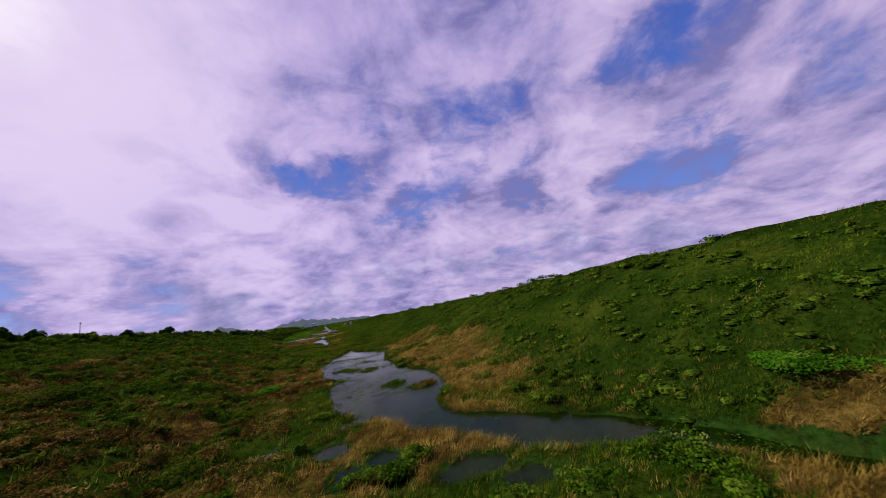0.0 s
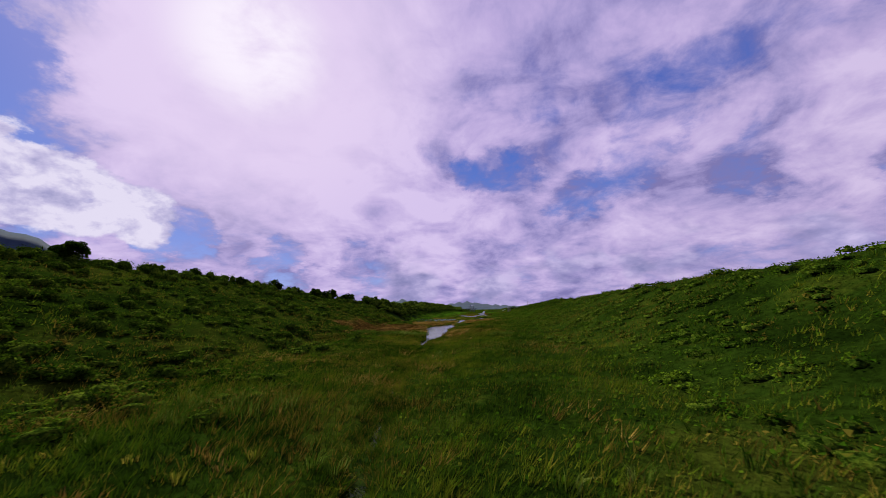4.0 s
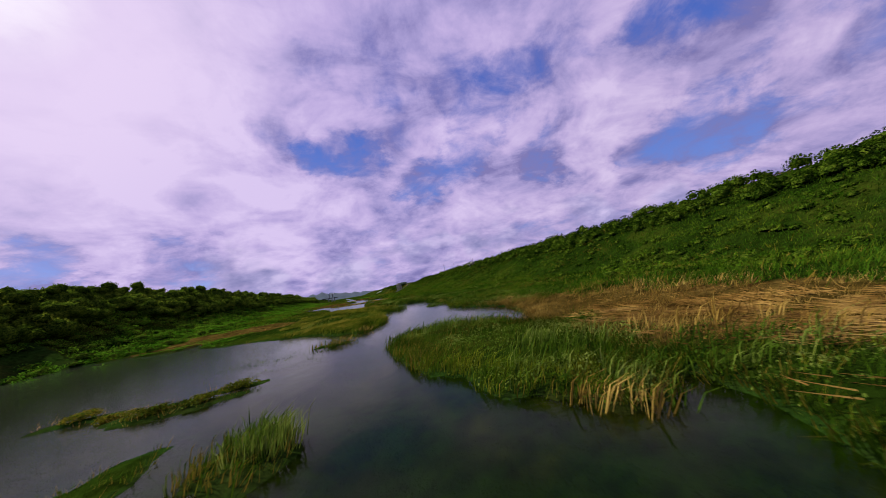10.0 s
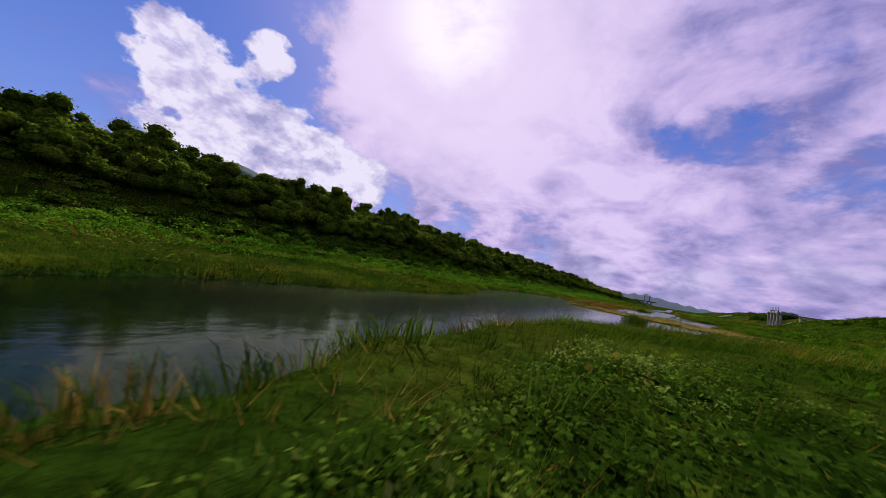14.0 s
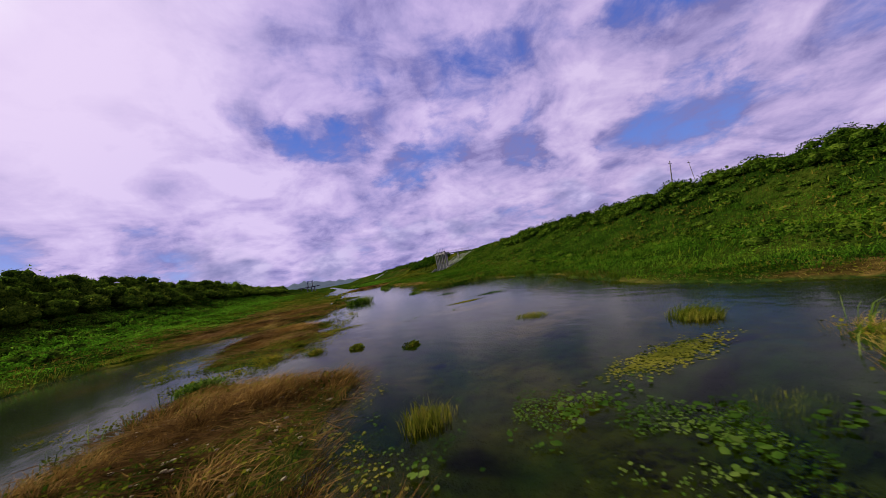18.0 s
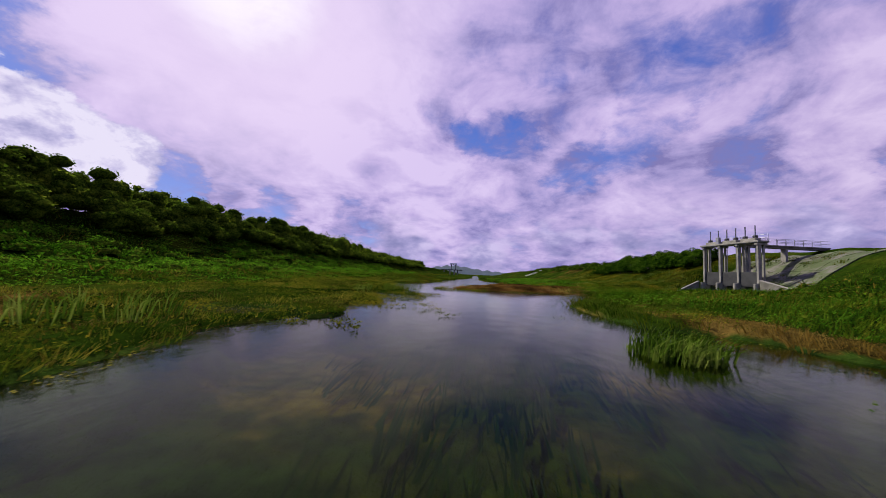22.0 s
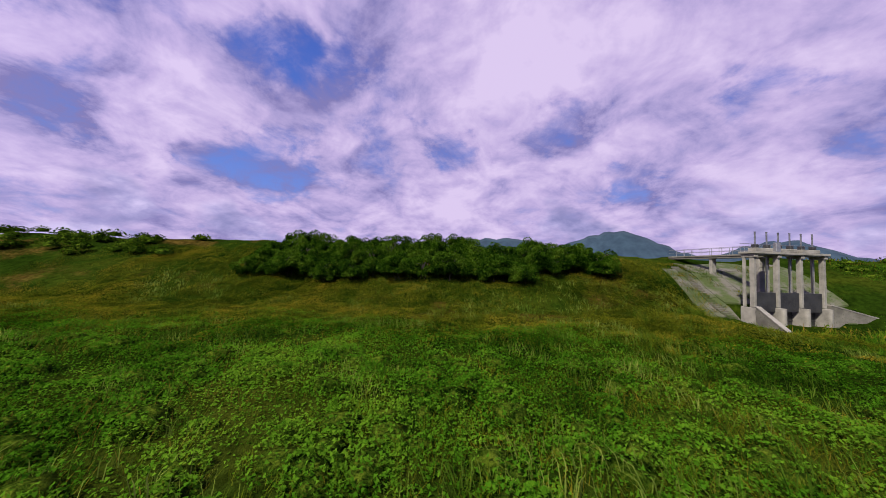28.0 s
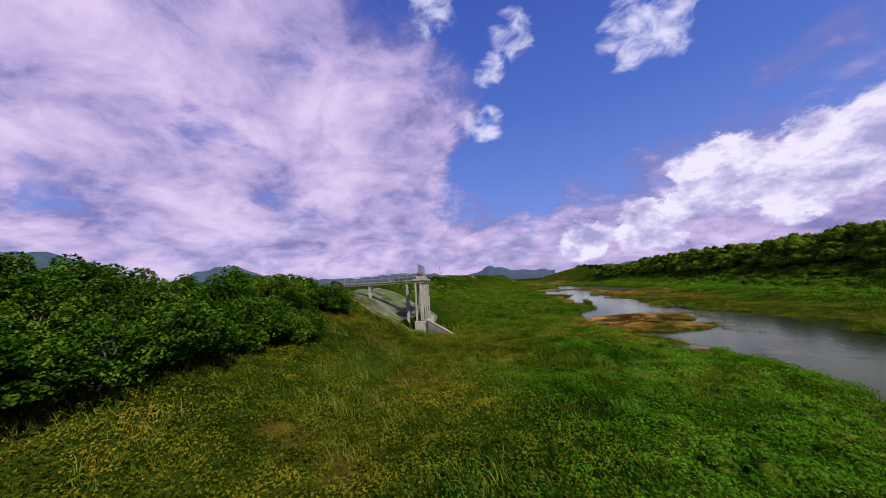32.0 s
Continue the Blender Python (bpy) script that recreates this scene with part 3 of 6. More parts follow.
# stretches of dead, straw-coloured growth: x, y, half width, half length
STRAW = [(29, 98, 13, 34), (8, 44, 13, 10), (-14, 36, 14, 12), (-24, 62, 12, 12), (30, 18, 8, 8), (31, 138, 12, 18), (22, 62, 12, 14), (-9, 100, 12, 22), (-32, 98, 20, 16), (-20, 277, 13, 34), (-32, 262, 24, 19),
         (-9, 285, 4, 28), (5, 250, 4, 14), (-17, 320, 13, 24), (5, 324, 3, 7), (9, 352, 10, 15), (-12, 350, 10, 15), (15, 392, 8, 16),
         (.5, 373.5, 3, 2.5), (13, 378, 6, 9), (8, 408, 6, 8), (8, 537, 20, 9), (-4, 538, 7, 6), (16, 545, 6, 7), (-7, 563, 4, 15), (-12, 594, 15, 18), (-16, 628, 9, 13),
         (9, 676, 13, 7), (-25, 440, 16, 14), (15, 625, 3, 24), (-16, 385, 8, 8), (-13, 371, 8, 7), (17, 684, 6, 5), (11, 700, 3, 10), (-38, 364, 26, 9), (-34, 402, 18, 8)]


def straw(x, y, d):
    v = np.zeros(np.shape(x))
    for sx, sy, rx, ry in STRAW:
        v = np.maximum(v, 1.15 - np.hypot((x - sx) / rx, (y - sy) / ry))
    v = np.clip(v * 1.4, 0, .8) * (1 - step(-x - np.interp(y, LEFT_TOE[:, 0], LEFT_TOE[:, 1]), 1, 9))
    v = v + fractal(x, y, 9, 41) * .45 + fractal(x, y, 2.4, 43, 2) * .3 + .12 * step(-d, -9, -1) - .05 + .34 * step(y, 688, 706) * step(x, 27, 38)
    return np.clip(v, 0, 1)


def axis(parts):
    out = []
    for a, b_, s in parts:
        out.extend(np.arange(a, b_, s))
    return np.array(out + [parts[-1][1]])


def sheet(name, xs, ys, zs, mat, layers=()):
    nx, ny = len(xs), len(ys)
    me = bpy.data.meshes.new(name)
    X, Y = np.meshgrid(xs, ys)
    co = np.stack([X.ravel(), Y.ravel(), zs.ravel()], 1).astype(np.float32)
    i = np.arange(nx * ny).reshape(ny, nx)
    quads = np.stack([i[:-1, :-1], i[:-1, 1:], i[1:, 1:], i[1:, :-1]], -1).reshape(-1, 4)
    fill(me, co, quads)
    me.polygons.foreach_set("use_smooth", np.ones(len(quads), bool))
    for key, values in layers:
        a = me.attributes.new(key, "FLOAT", "POINT")
        a.data.foreach_set("value", values.ravel().astype(np.float32))
    me.materials.append(mat)
    return new(name, me)


def fill(me, co, faces):
    """Vertices and equal-sided faces from arrays."""
    k = faces.shape[1]
    me.vertices.add(len(co))
    me.vertices.foreach_set("co", np.ascontiguousarray(co, np.float32).ravel())
    me.loops.add(faces.size)
    me.loops.foreach_set("vertex_index", np.ascontiguousarray(faces, np.int32).ravel())
    me.polygons.add(len(faces))
    me.polygons.foreach_set("loop_start", np.arange(0, faces.size, k, dtype=np.int32))
    me.update(calc_edges=True)


xs = axis([(-4500, -400, 410), (-400, -110, 29), (-110, -32, 2.0), (-32, 34, .6), (34, 90, 1.4), (90, 400, 31), (400, 4500, 410)])
ys = axis([(-4500, -100, 400), (-100, 0, 5), (0, 760, .9), (760, 900, 3), (900, 1300, 20), (1300, 4900, 400)])
GX, GY = np.meshgrid(xs, ys)
GD = shore(GX, GY)
GZ = height(GX, GY, GD)
far = step(np.abs(GX), 110, 200) + step(GY, 1250, 1700) + step(-GY, 120, 400)
GZ = np.where(far > 0, GZ * (1 - np.clip(far, 0, 1)) + 3.5 * np.clip(far, 0, 1), GZ)
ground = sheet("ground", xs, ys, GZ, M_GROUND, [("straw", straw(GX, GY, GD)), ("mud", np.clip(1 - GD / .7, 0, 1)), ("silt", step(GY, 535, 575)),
                                                 ("stones", step(-poly_distance(GX, GY, SPIT), -.5, 1.5) * step(GX, -6, 2))])
tagged(ground, "grassy river banks and embankments with straw-coloured patches", "ground", kind="structure")

wx_, wy_ = axis([(-130, 60, 4)]), axis([(-140, 1400, 10)])
water = sheet("water", wx_, wy_, np.zeros((len(wy_), len(wx_))), M_WATER)
water.visible_shadow = False
tagged(water, "shallow dark river water reflecting the cloudy sky", "water", kind="structure")

# ---------------------------------------------------------------- growth
rng = np.random.default_rng(7)


def scatter(count, x0, x1, y0, y1):
    return rng.uniform(x0, x1, count), rng.uniform(y0, y1, count)


def stuff(name, co, faces, mat, label, category):
    me = bpy.data.meshes.new(name)
    fill(me, co, faces)
    me.materials.append(mat)
    return tagged(new(name, me), label, category, kind="stuff")


def blades(x, y, z, tall, wide, per, spread, lean, wind=(.25, -.1)):
    """Tufts of leaning pointed blades, one triangle each."""
    x, y, z, tall = (np.repeat(v, per) for v in (x, y, z, tall))
    m = len(x)
    a, r = rng.uniform(0, 2 * np.pi, m), spread * np.sqrt(rng.random(m))
    bx, by = x + np.cos(a) * r, y + np.sin(a) * r
    h = tall * rng.uniform(.5, 1.15, m)
    w = np.repeat(np.broadcast_to(wide, len(x) // per), per) * rng.uniform(.6, 1.3, m) * .5
    f = rng.uniform(0, 2 * np.pi, m)
    out = lean * rng.uniform(.2, 1.3, m) * h
    lx, ly = np.cos(a) * out + wind[0] * h, np.sin(a) * out + wind[1] * h
    px, py = np.cos(f) * w, np.sin(f) * w
    co = np.empty((m, 3, 3))
    co[:, 0] = np.stack([bx - px, by - py, z - .05], 1)
    co[:, 1] = np.stack([bx + px, by + py, z - .05], 1)
    co[:, 2] = np.stack([bx + lx, by + ly, z + h * .95], 1)
    return co.reshape(-1, 3), np.arange(m * 3).reshape(-1, 3)


def bent_blades(x, y, z, tall, wide, per, spread, lean, wind=(.25, -.1)):
    """Long reeds that bend over at two thirds of their height."""
    x, y, z, tall = (np.repeat(v, per) for v in (x, y, z, tall))
    m = len(x)
    a, r = rng.uniform(0, 2 * np.pi, m), spread * np.sqrt(rng.random(m))
    bx, by = x + np.cos(a) * r, y + np.sin(a) * r
    h = tall * rng.uniform(.55, 1.1, m)
    w = wide * rng.uniform(.6, 1.3, m) * .5
    f = rng.uniform(0, 2 * np.pi, m)
    out = lean * rng.uniform(.3, 1.2, m) * h
    lx, ly = np.cos(a) * out + wind[0] * h, np.sin(a) * out + wind[1] * h
    px, py = np.cos(f) * w, np.sin(f) * w
    co = np.empty((m, 5, 3))
    co[:, 0] = np.stack([bx - px, by - py, z - .05], 1)
    co[:, 1] = np.stack([bx + px, by + py, z - .05], 1)
    co[:, 2] = np.stack([bx + lx * .35 - px * .8, by + ly * .35 - py * .8, z + h * .62], 1)
    co[:, 3] = np.stack([bx + lx * .35 + px * .8, by + ly * .35 + py * .8, z + h * .62], 1)
    co[:, 4] = np.stack([bx + lx, by + ly, z + h * .88], 1)
    k = np.arange(m)[:, None] * 5
    tri = np.concatenate([k + [0, 1, 3], k + [0, 3, 2], k + [2, 3, 4]], 1).reshape(-1, 3)
    return co.reshape(-1, 3), tri


def lying(x, y, z, length, wide, per, spread, seed, rise=.16, lie=None):
    """Lodged stalks: long thin blades that lie over one way, in swirls."""
    th = fractal(x, y, 9, seed, 2) * 2.6 + 1.2 if lie is None else lie + fractal(x, y, 4, seed, 2) * .8 + np.pi * (fractal(x, y, 2, seed + 3, 2) > 0)
    x, y, z, th = (np.repeat(v, per) for v in (x, y, z, th))
    m = len(x)
    x, y = x + rng.normal(0, spread, m), y + rng.normal(0, spread, m)
    th = th + rng.normal(0, .38, m)
    ln, w = length * rng.uniform(.5, 1.3, m), wide * rng.uniform(.6, 1.4, m) * .5
    ux, uy = np.cos(th), np.sin(th)
    z0 = z + rng.uniform(.0, rise, m)
    co = np.empty((m, 3, 3))
    co[:, 0] = np.stack([x - uy * w, y + ux * w, z0 - .02], 1)
    co[:, 1] = np.stack([x + uy * w, y - ux * w, z0 + w], 1)
    co[:, 2] = np.stack([x + ux * ln, y + uy * ln, z0 + rng.uniform(-.06, .16, m)], 1)
    return co.reshape(-1, 3), np.arange(m * 3).reshape(-1, 3)


def leaves(x, y, z, size, tilt=.9):
    """Loose pointed leaves, each a pair of triangles."""
    m = len(x)
    a = rng.uniform(0, 2 * np.pi, m)
    t = rng.uniform(-tilt, tilt, m)
    s_ = size * rng.uniform(.6, 1.3, m)
    U = np.stack([np.cos(a) * np.cos(t), np.sin(a) * np.cos(t), np.sin(t)], 1) * s_[:, None]
    V = np.stack([-np.sin(a), np.cos(a), rng.uniform(-.5, .5, m)], 1) * s_[:, None] * .42
    c_ = np.stack([x, y, z], 1)
    co = np.stack([c_ - U * .5, c_ + V, c_ + U * .6, c_ - V], 1).reshape(-1, 3)
    k = np.arange(m)[:, None] * 4
    tri = np.concatenate([k + [0, 1, 2], k + [0, 2, 3]], 1).reshape(-1, 3)
    return co, tri


def centre(y):
    return (np.interp(y, EDGE[:, 0], EDGE[:, 1]) + np.interp(y, EDGE[:, 0], EDGE[:, 2])) * .5


def on_land(x, y, least=0.0):
    d = shore(x, y)
    keep = d > least
    x, y, d = x[keep], y[keep], d[keep]
    return x, y, d, height(x, y, d)


# grass close to the river; the lushest stretches: x, y, half width, half length
LUSH = [(-11, 248, 10, 12), (12, 275, 9, 24), (15, 300, 8, 10), (-6, 172, 9, 10), (15, 238, 9, 9), (7, 254, 6, 7), (-22, 70, 12, 14), (20, 418, 7, 10), (4, 444, 5, 9)]
y = rng.uniform(2, 750, 145000)
x = centre(y) + rng.normal(0, 13.5, len(y))
x, y, d, z = on_land(x, y, -.05)
s = straw(x, y, d)
lush = fractal(x, y, 13, 55) * .5 + .5
clump = fractal(x, y, 1.8, 57, 2)
tall = (.22 + .42 * lush + .2 * rng.random(len(x))) * (1 + .75 * clump)
for lx_, ly_, rx_, ry_ in LUSH:
    tall = tall + .75 * np.clip(1.2 - np.hypot((x - lx_) / rx_, (y - ly_) / ry_), 0, 1)
roll = rng.random(len(x))
dead = s * .95 + (roll - .5) * .7 > .48
wet_ = low(x, y)
tall = tall * (1 - .6 * wet_) * np.where((y > 395) & (y < 480), .62, 1.0)
mat = dead & (y > 515)
pick = ~dead
broad = np.where(y < 330, .065, np.where((y > 380) & (y < 475), .024, .027))
co, tri = blades(x[pick], y[pick], z[pick], tall[pick], broad[pick], 6, .28, .6, (.4, -.15))
stuff("grass", co, tri, M_GRASS, "long wind-bent green grass along the river banks", "grass")
brown = dead & (x < 0) & ((y > 225) & (y < 306) | (y < 118))
co, tri = blades(x[brown], y[brown], z[brown], tall[brown] * 1.1 + .1, broad[brown] * .9, 6, .3, .9, (.5, -.2))
stuff("brown_grass", co, tri, M_MAT, "dark brown withered grass on the flat", "grass")
pick = dead & ~mat & ~brown
co, tri = blades(x[pick], y[pick], z[pick], tall[pick] * 1.15 + .1, broad[pick] * .9, 6, .3, .8, (.5, -.2))
co2, tri2 = blades(x[mat], y[mat], z[mat], .07 + .08 * rng.random(mat.sum()), .012, 9, .45, 3.6, (1.2, .5))
stuff("dry_grass", np.concatenate([co, co2]), np.concatenate([tri, tri2 + len(co)]), M_DRY, "straw-coloured dead grass, leaning over or lying flat", "grass")

# flattened stalks and small leaves over the low marsh
x, y = scatter(60000, -24, 20, 515, 705)
x, y, d, z = on_land(x, y, -.1)
keep = (d < 16) & ((low(x, y) > .5) | (straw(x, y, d) > .55))
x, y, d, z = x[keep], y[keep], d[keep], z[keep]
green = fractal(x, y, 3.5, 45, 3) + rng.uniform(-.3, .3, len(x)) - .35 * ((x > 0) & (y > 655)) > .0
rust = ~green & (x < 2) & (y > 546)
co, tri = blades(x[rust], y[rust], z[rust], .07 + .13 * rng.random(rust.sum()), .015, 8, .5, 3.0, (1.0, .6))
hx, hy = scatter(5200, -12.5, -2.5, 544, 559)
tx, ty = scatter(16000, 0, 22, 668, 684)
hx, hy, hd, hz = on_land(np.r_[hx, tx], np.r_[hy, ty], -.35)
near_ = hd < 3
hx, hy, hz = hx[near_], hy[near_], np.maximum(hz[near_], 0)
co2, tri2 = blades(hx, hy, hz, np.where(hy < 600, .12, .06) + .12 * rng.random(len(hx)), .013, 8, .5, np.where(hy < 600, 2.0, 3.4).mean(), (1.2, .3))
co, tri = np.concatenate([co, co2]), np.concatenate([tri, tri2 + len(co)])
stuff("brown_stalks", co, tri, M_MAT, "dark brown stalks heaped flat over the marsh", "grass")
pick = ~green & ~rust
co, tri = blades(x[pick], y[pick], z[pick], .06 + .1 * rng.random(pick.sum()), .012, 8, .5, 3.4, (1.0, .6))
sx, sy = scatter(17000, -8, 30, 519, 548)
sx, sy, sd, sz = on_land(sx, sy, .0)
near_ = poly_distance(sx, sy, SPIT) < 1
co2, tri2 = blades(sx[near_], sy[near_], sz[near_], .09 + .12 * rng.random(near_.sum()), .015, 9, .5, 2.8, (1.3, -.4))
co, tri = np.concatenate([co, co2]), np.concatenate([tri, tri2 + len(co)])
stuff("flattened_stalks", co, tri, M_DRY, "brown stalks lying flat over the marsh", "grass")
gx, gy, gz = (np.repeat(v[green], 3) for v in (x, y, z))
co, tri = leaves(gx + rng.normal(0, .3, len(gx)), gy + rng.normal(0, .3, len(gx)), gz + rng.uniform(.02, .3, len(gx)), .10, .9)
pick = green & (rng.random(len(x)) < .5)
co2, tri2 = blades(x[pick], y[pick], z[pick], .12 + .22 * rng.random(pick.sum()), .02, 6, .35, .9, (.3, -.1))
stuff("marsh_grass", co2, tri2, M_STALK, "short yellow-green grass over the low marsh", "grass")
stuff("marsh_plants", co, tri, M_OLIVE, "low leafy marsh plants among the dead stalks", "plants")

# ragged mats of leaves in the shallows of the marsh, and loose tufts on it
x, y = scatter(330000, -22, 8, 552, 705)
d = shore(x, y)
keep = (x < centre(y)) & (d > -3.4) & (d < .4) & (fractal(x, y, 1.9, 101, 3) + .10 * d > .10)
x, y, d = x[keep], y[keep], d[keep]
rise = .05 + .22 * np.clip(fractal(x, y, 1.7, 101, 3) - .1, 0, 1) + .14 * rng.random(len(x)) ** 2
co, tri = leaves(x, y, np.maximum(height(x, y, d), 0) + rise, .10, .8)
stuff("marsh_mats", co, tri, M_OLIVE, "ragged mats of leafy water plants along the marsh edge", "water plants")
x, y = scatter(30000, -26, 8, 552, 705)
x, y, d, z = on_land(x, y, .1)
keep = (x < centre(y)) & (fractal(x, y, 2.6, 103, 3) > .16)
x, y, d, z = x[keep], y[keep], d[keep], z[keep]
co, tri = blades(x, y, z, .2 + .3 * rng.random(len(x)), .026, 7, .35, .9, (.4, -.1))
stuff("marsh_tufts", co, tri, M_STALK, "yellow-green tufts of grass standing on the marsh", "grass")

# pale gravel over the spit
ICO = np.array([(math.cos(k * 1.2566) * .894, math.sin(k * 1.2566) * .894, .447) for k in range(5)]
               + [(math.cos(k * 1.2566 + .628) * .894, math.sin(k * 1.2566 + .628) * .894, -.447) for k in range(5)] + [(0, 0, 1)])
ICO_F = np.array([(k, (k + 1) % 5, 10) for k in range(5)] + [(k, 5 + k, (k + 1) % 5) for k in range(5)]
                 + [((k + 1) % 5, 5 + k, 5 + (k + 1) % 5) for k in range(5)])
x, y = scatter(30000, -12, 30, 518, 556)
x, y, d, z = on_land(x, y, .05)
keep = (fractal(x, y, 6, 47) + rng.uniform(-.4, .4, len(x)) > -.05) & (poly_distance(x, y, SPIT) < 0)
x, y, z = x[keep][:12000], y[keep][:12000], z[keep][:12000]
size = .022 + .06 * rng.random(len(x)) ** 3
wob = rng.uniform(.7, 1.3, (len(x), 11, 1)) * size[:, None, None]
co = ICO[None] * wob * np.array([1.15, .85, .42]) + np.stack([x, y, z + size * .3], 1)[:, None]
tri = (ICO_F[None] + (np.arange(len(x)) * 11)[:, None, None]).reshape(-1, 3)
stuff("gravel", co.reshape(-1, 3), tri, M_GRAVEL, "pale river stones scattered over the dry spit", "gravel")

# taller reeds in drifts at the water's edge
y = rng.uniform(20, 750, 60000)
x = centre(y) + rng.normal(0, 12, len(y))
x, y, d, z = on_land(x, y, -.3)
keep = (d < 5) & (fractal(x, y, 8, 77) > .28)
x, y, d, z = x[keep], y[keep], d[keep], z[keep]
dead = straw(x, y, d) > .5
for name, sel, mat, label in (("reeds", ~dead & (fractal(x, y, 6, 79) > -.2), M_REED, "tall green reeds at the water's edge"),
                              ("dead_reeds", dead & (y < 515), M_DRY, "tall dead reeds at the water's edge")):
    co, tri = bent_blades(x[sel], y[sel], z[sel], .7 + .45 * rng.random(sel.sum()), .045, 5, .3, .5, (.5, -.2))
    stuff(name, co, tri, mat, label, "reeds")

# coarser growth farther up the banks
x, y = scatter(80000, -84, 64, 2, 880)
keep = np.abs(x - centre(y)) > 17
x, y, d, z = on_land(x[keep], y[keep])
keep = ~((np.abs(y - 682) < 17) & (x > 43)) & ((y < 686) | (x < 8)) & (low(x, y) < .5)
x, y, d, z = x[keep], y[keep], d[keep], z[keep]
pick = straw(x, y, d) + rng.uniform(-.2, .2, len(x)) < .5
co, tri = blades(x[pick], y[pick], z[pick], (.3 + .5 * rng.random(pick.sum())) * (1 + .5 * fractal(x[pick], y[pick], 4, 59)), .13, 4, .5, .7)
stuff("bank_grass", co, tri, M_GRASS, "rough green grass on the embankments", "grass")
pick = ~pick
co, tri = blades(x[pick], y[pick], z[pick], .4 + .4 * rng.random(pick.sum()), .11, 4, .5, .8)
stuff("bank_straw", co, tri, M_DRY, "patches of dry grass on the embankments", "grass")

# creeping herbs and vines over the flats and slopes
x2, y2 = scatter(48000, 8, 58, 60, 690)
x3, y3 = scatter(35000, -66, -10, 60, 800)
x, y = np.concatenate([x2, x3]), np.concatenate([y2, y3])
near = np.concatenate([np.full(len(x2), .24), np.full(len(x3), .26)])
keep = fractal(x, y, 12, 63) + rng.uniform(-.3, .3, len(x)) > -.15
x, y, near = x[keep], y[keep], near[keep]
d = shore(x, y)
keep = (d > 1.0) & (straw(x, y, d) < .55)
x, y, d, near = x[keep], y[keep], d[keep], near[keep]
z = height(x, y, d) + rng.uniform(.05, .4, len(x)) * (1 + fractal(x, y, 3, 71))
co, tri = leaves(x, y, z, near, .7)
stuff("leafy_herbs", co, tri, M_HERB, "dense green creeping herbs on the banks", "plants")

# bright vines and yellowing weeds, in mounds: downstream of the gate and at the foot of the banks
def small_leaves(x, y, z, size):
    co, tri = leaves(x, y, z, size, .8)
    co = co.reshape(-1, 4, 3)
    co[:, 1] += (co[:, 1] - co[:, 3]) * .35
    return co[:, :3].reshape(-1, 3), np.arange(len(co) * 3).reshape(-1, 3)


x1, y1 = scatter(420000, 8, 57, 686, 768)
x2, y2 = scatter(80000, 14, 46, 505, 690)
x3, y3 = scatter(150000, -55, -20, 380, 780)
x, y = np.r_[x1, x2, x3], np.r_[y1, y2, y3]
size = np.r_[np.full(len(x1), .115), np.full(len(x2), .11), np.full(len(x3), .22)]
d = shore(x, y)
mound = fractal(x, y, 3.2, 71, 3)
keep = (d > .4) & (mound + rng.uniform(-.35, .35, len(x)) > -.3) & ~((np.abs(y - 682) < 8) & (x > 41)) & ~((np.abs(y - 682) < 12) & (x > 46) & (rng.random(len(x)) < .5))
keep &= straw(x, y, d) < .6
x, y, d, mound, size = x[keep], y[keep], d[keep], mound[keep], size[keep]
z = height(x, y, d) + np.clip(.14 + .62 * mound, .02, .95) * rng.uniform(.35, 1.15, len(x)) * (1 - .85 * low(x, y)) + .03
dull_ = (y > 680) & (x + fractal(x, y, 8, 87) * 6 + rng.normal(0, 2.0, len(x)) > 30)
dull_ |= (y > 662) & (y < 696) & (x > 9) & (fractal(x, y, 6, 89, 3) + rng.normal(0, .2, len(x)) > -.1)
co, tri = small_leaves(x[~dull_], y[~dull_], z[~dull_], size[~dull_])
stuff("vines", co, tri, M_VINE, "bright green creeping vines in low mounds", "plants")
co, tri = small_leaves(x[dull_], y[dull_], z[dull_] * 1.0 + .05, size[dull_])
stuff("yellowing_herbs", co, tri, M_OLIVE, "yellowing olive herbs on the upper slope", "plants")
x, y = scatter(46000, 17, 60, 375, 692)
d = shore(x, y)
keep = (d > .4) & (straw(x, y, d) < .7) & ~((np.abs(y - 682) < 16) & (x > 40))
x, y, d = x[keep], y[keep], d[keep]
tall = (.3 + .3 * rng.random(len(x))) * (1 + .6 * fractal(x, y, 3.5, 137, 3))
co, tri = blades(x, y, height(x, y, d), tall, .06, 5, .5, .8, (.3, -.1))
stuff("slope_grass", co, tri, M_SWARD, "long soft green grass over the embankment", "grass")
x, y = scatter(40000, 8, 58, 688, 780)
d = shore(x, y)
keep = (d > .6) & (low(x, y) < .4) & (fractal(x, y, 9, 73) + rng.uniform(-.35, .35, len(x)) + step(x, 20, 34) * .45 > .35)
x, y, d = x[keep], y[keep], d[keep]
co, tri = blades(x, y, height(x, y, d), .22 + .35 * rng.random(len(x)), .024, 7, .5, 1.1, (.3, -.1))
gx, gy = scatter(8000, 8, 48, 690, 760)
gx, gy, gd, gz = on_land(gx, gy, .5)
thick = (fractal(gx, gy, 5, 75, 3) > .05) & (low(gx, gy) < .4)
co2, tri2 = bent_blades(gx[thick], gy[thick], gz[thick] + .1, .45 + .4 * rng.random(thick.sum()), .03, 4, .35, .8, (.5, .2))
stuff("meadow_grass", co2, tri2, M_REED, "pale green blades of grass standing among the vines", "grass")
stuff("tall_weeds", co, tri, M_OLIVE, "yellowing tall weeds and grass on the slope", "weeds")

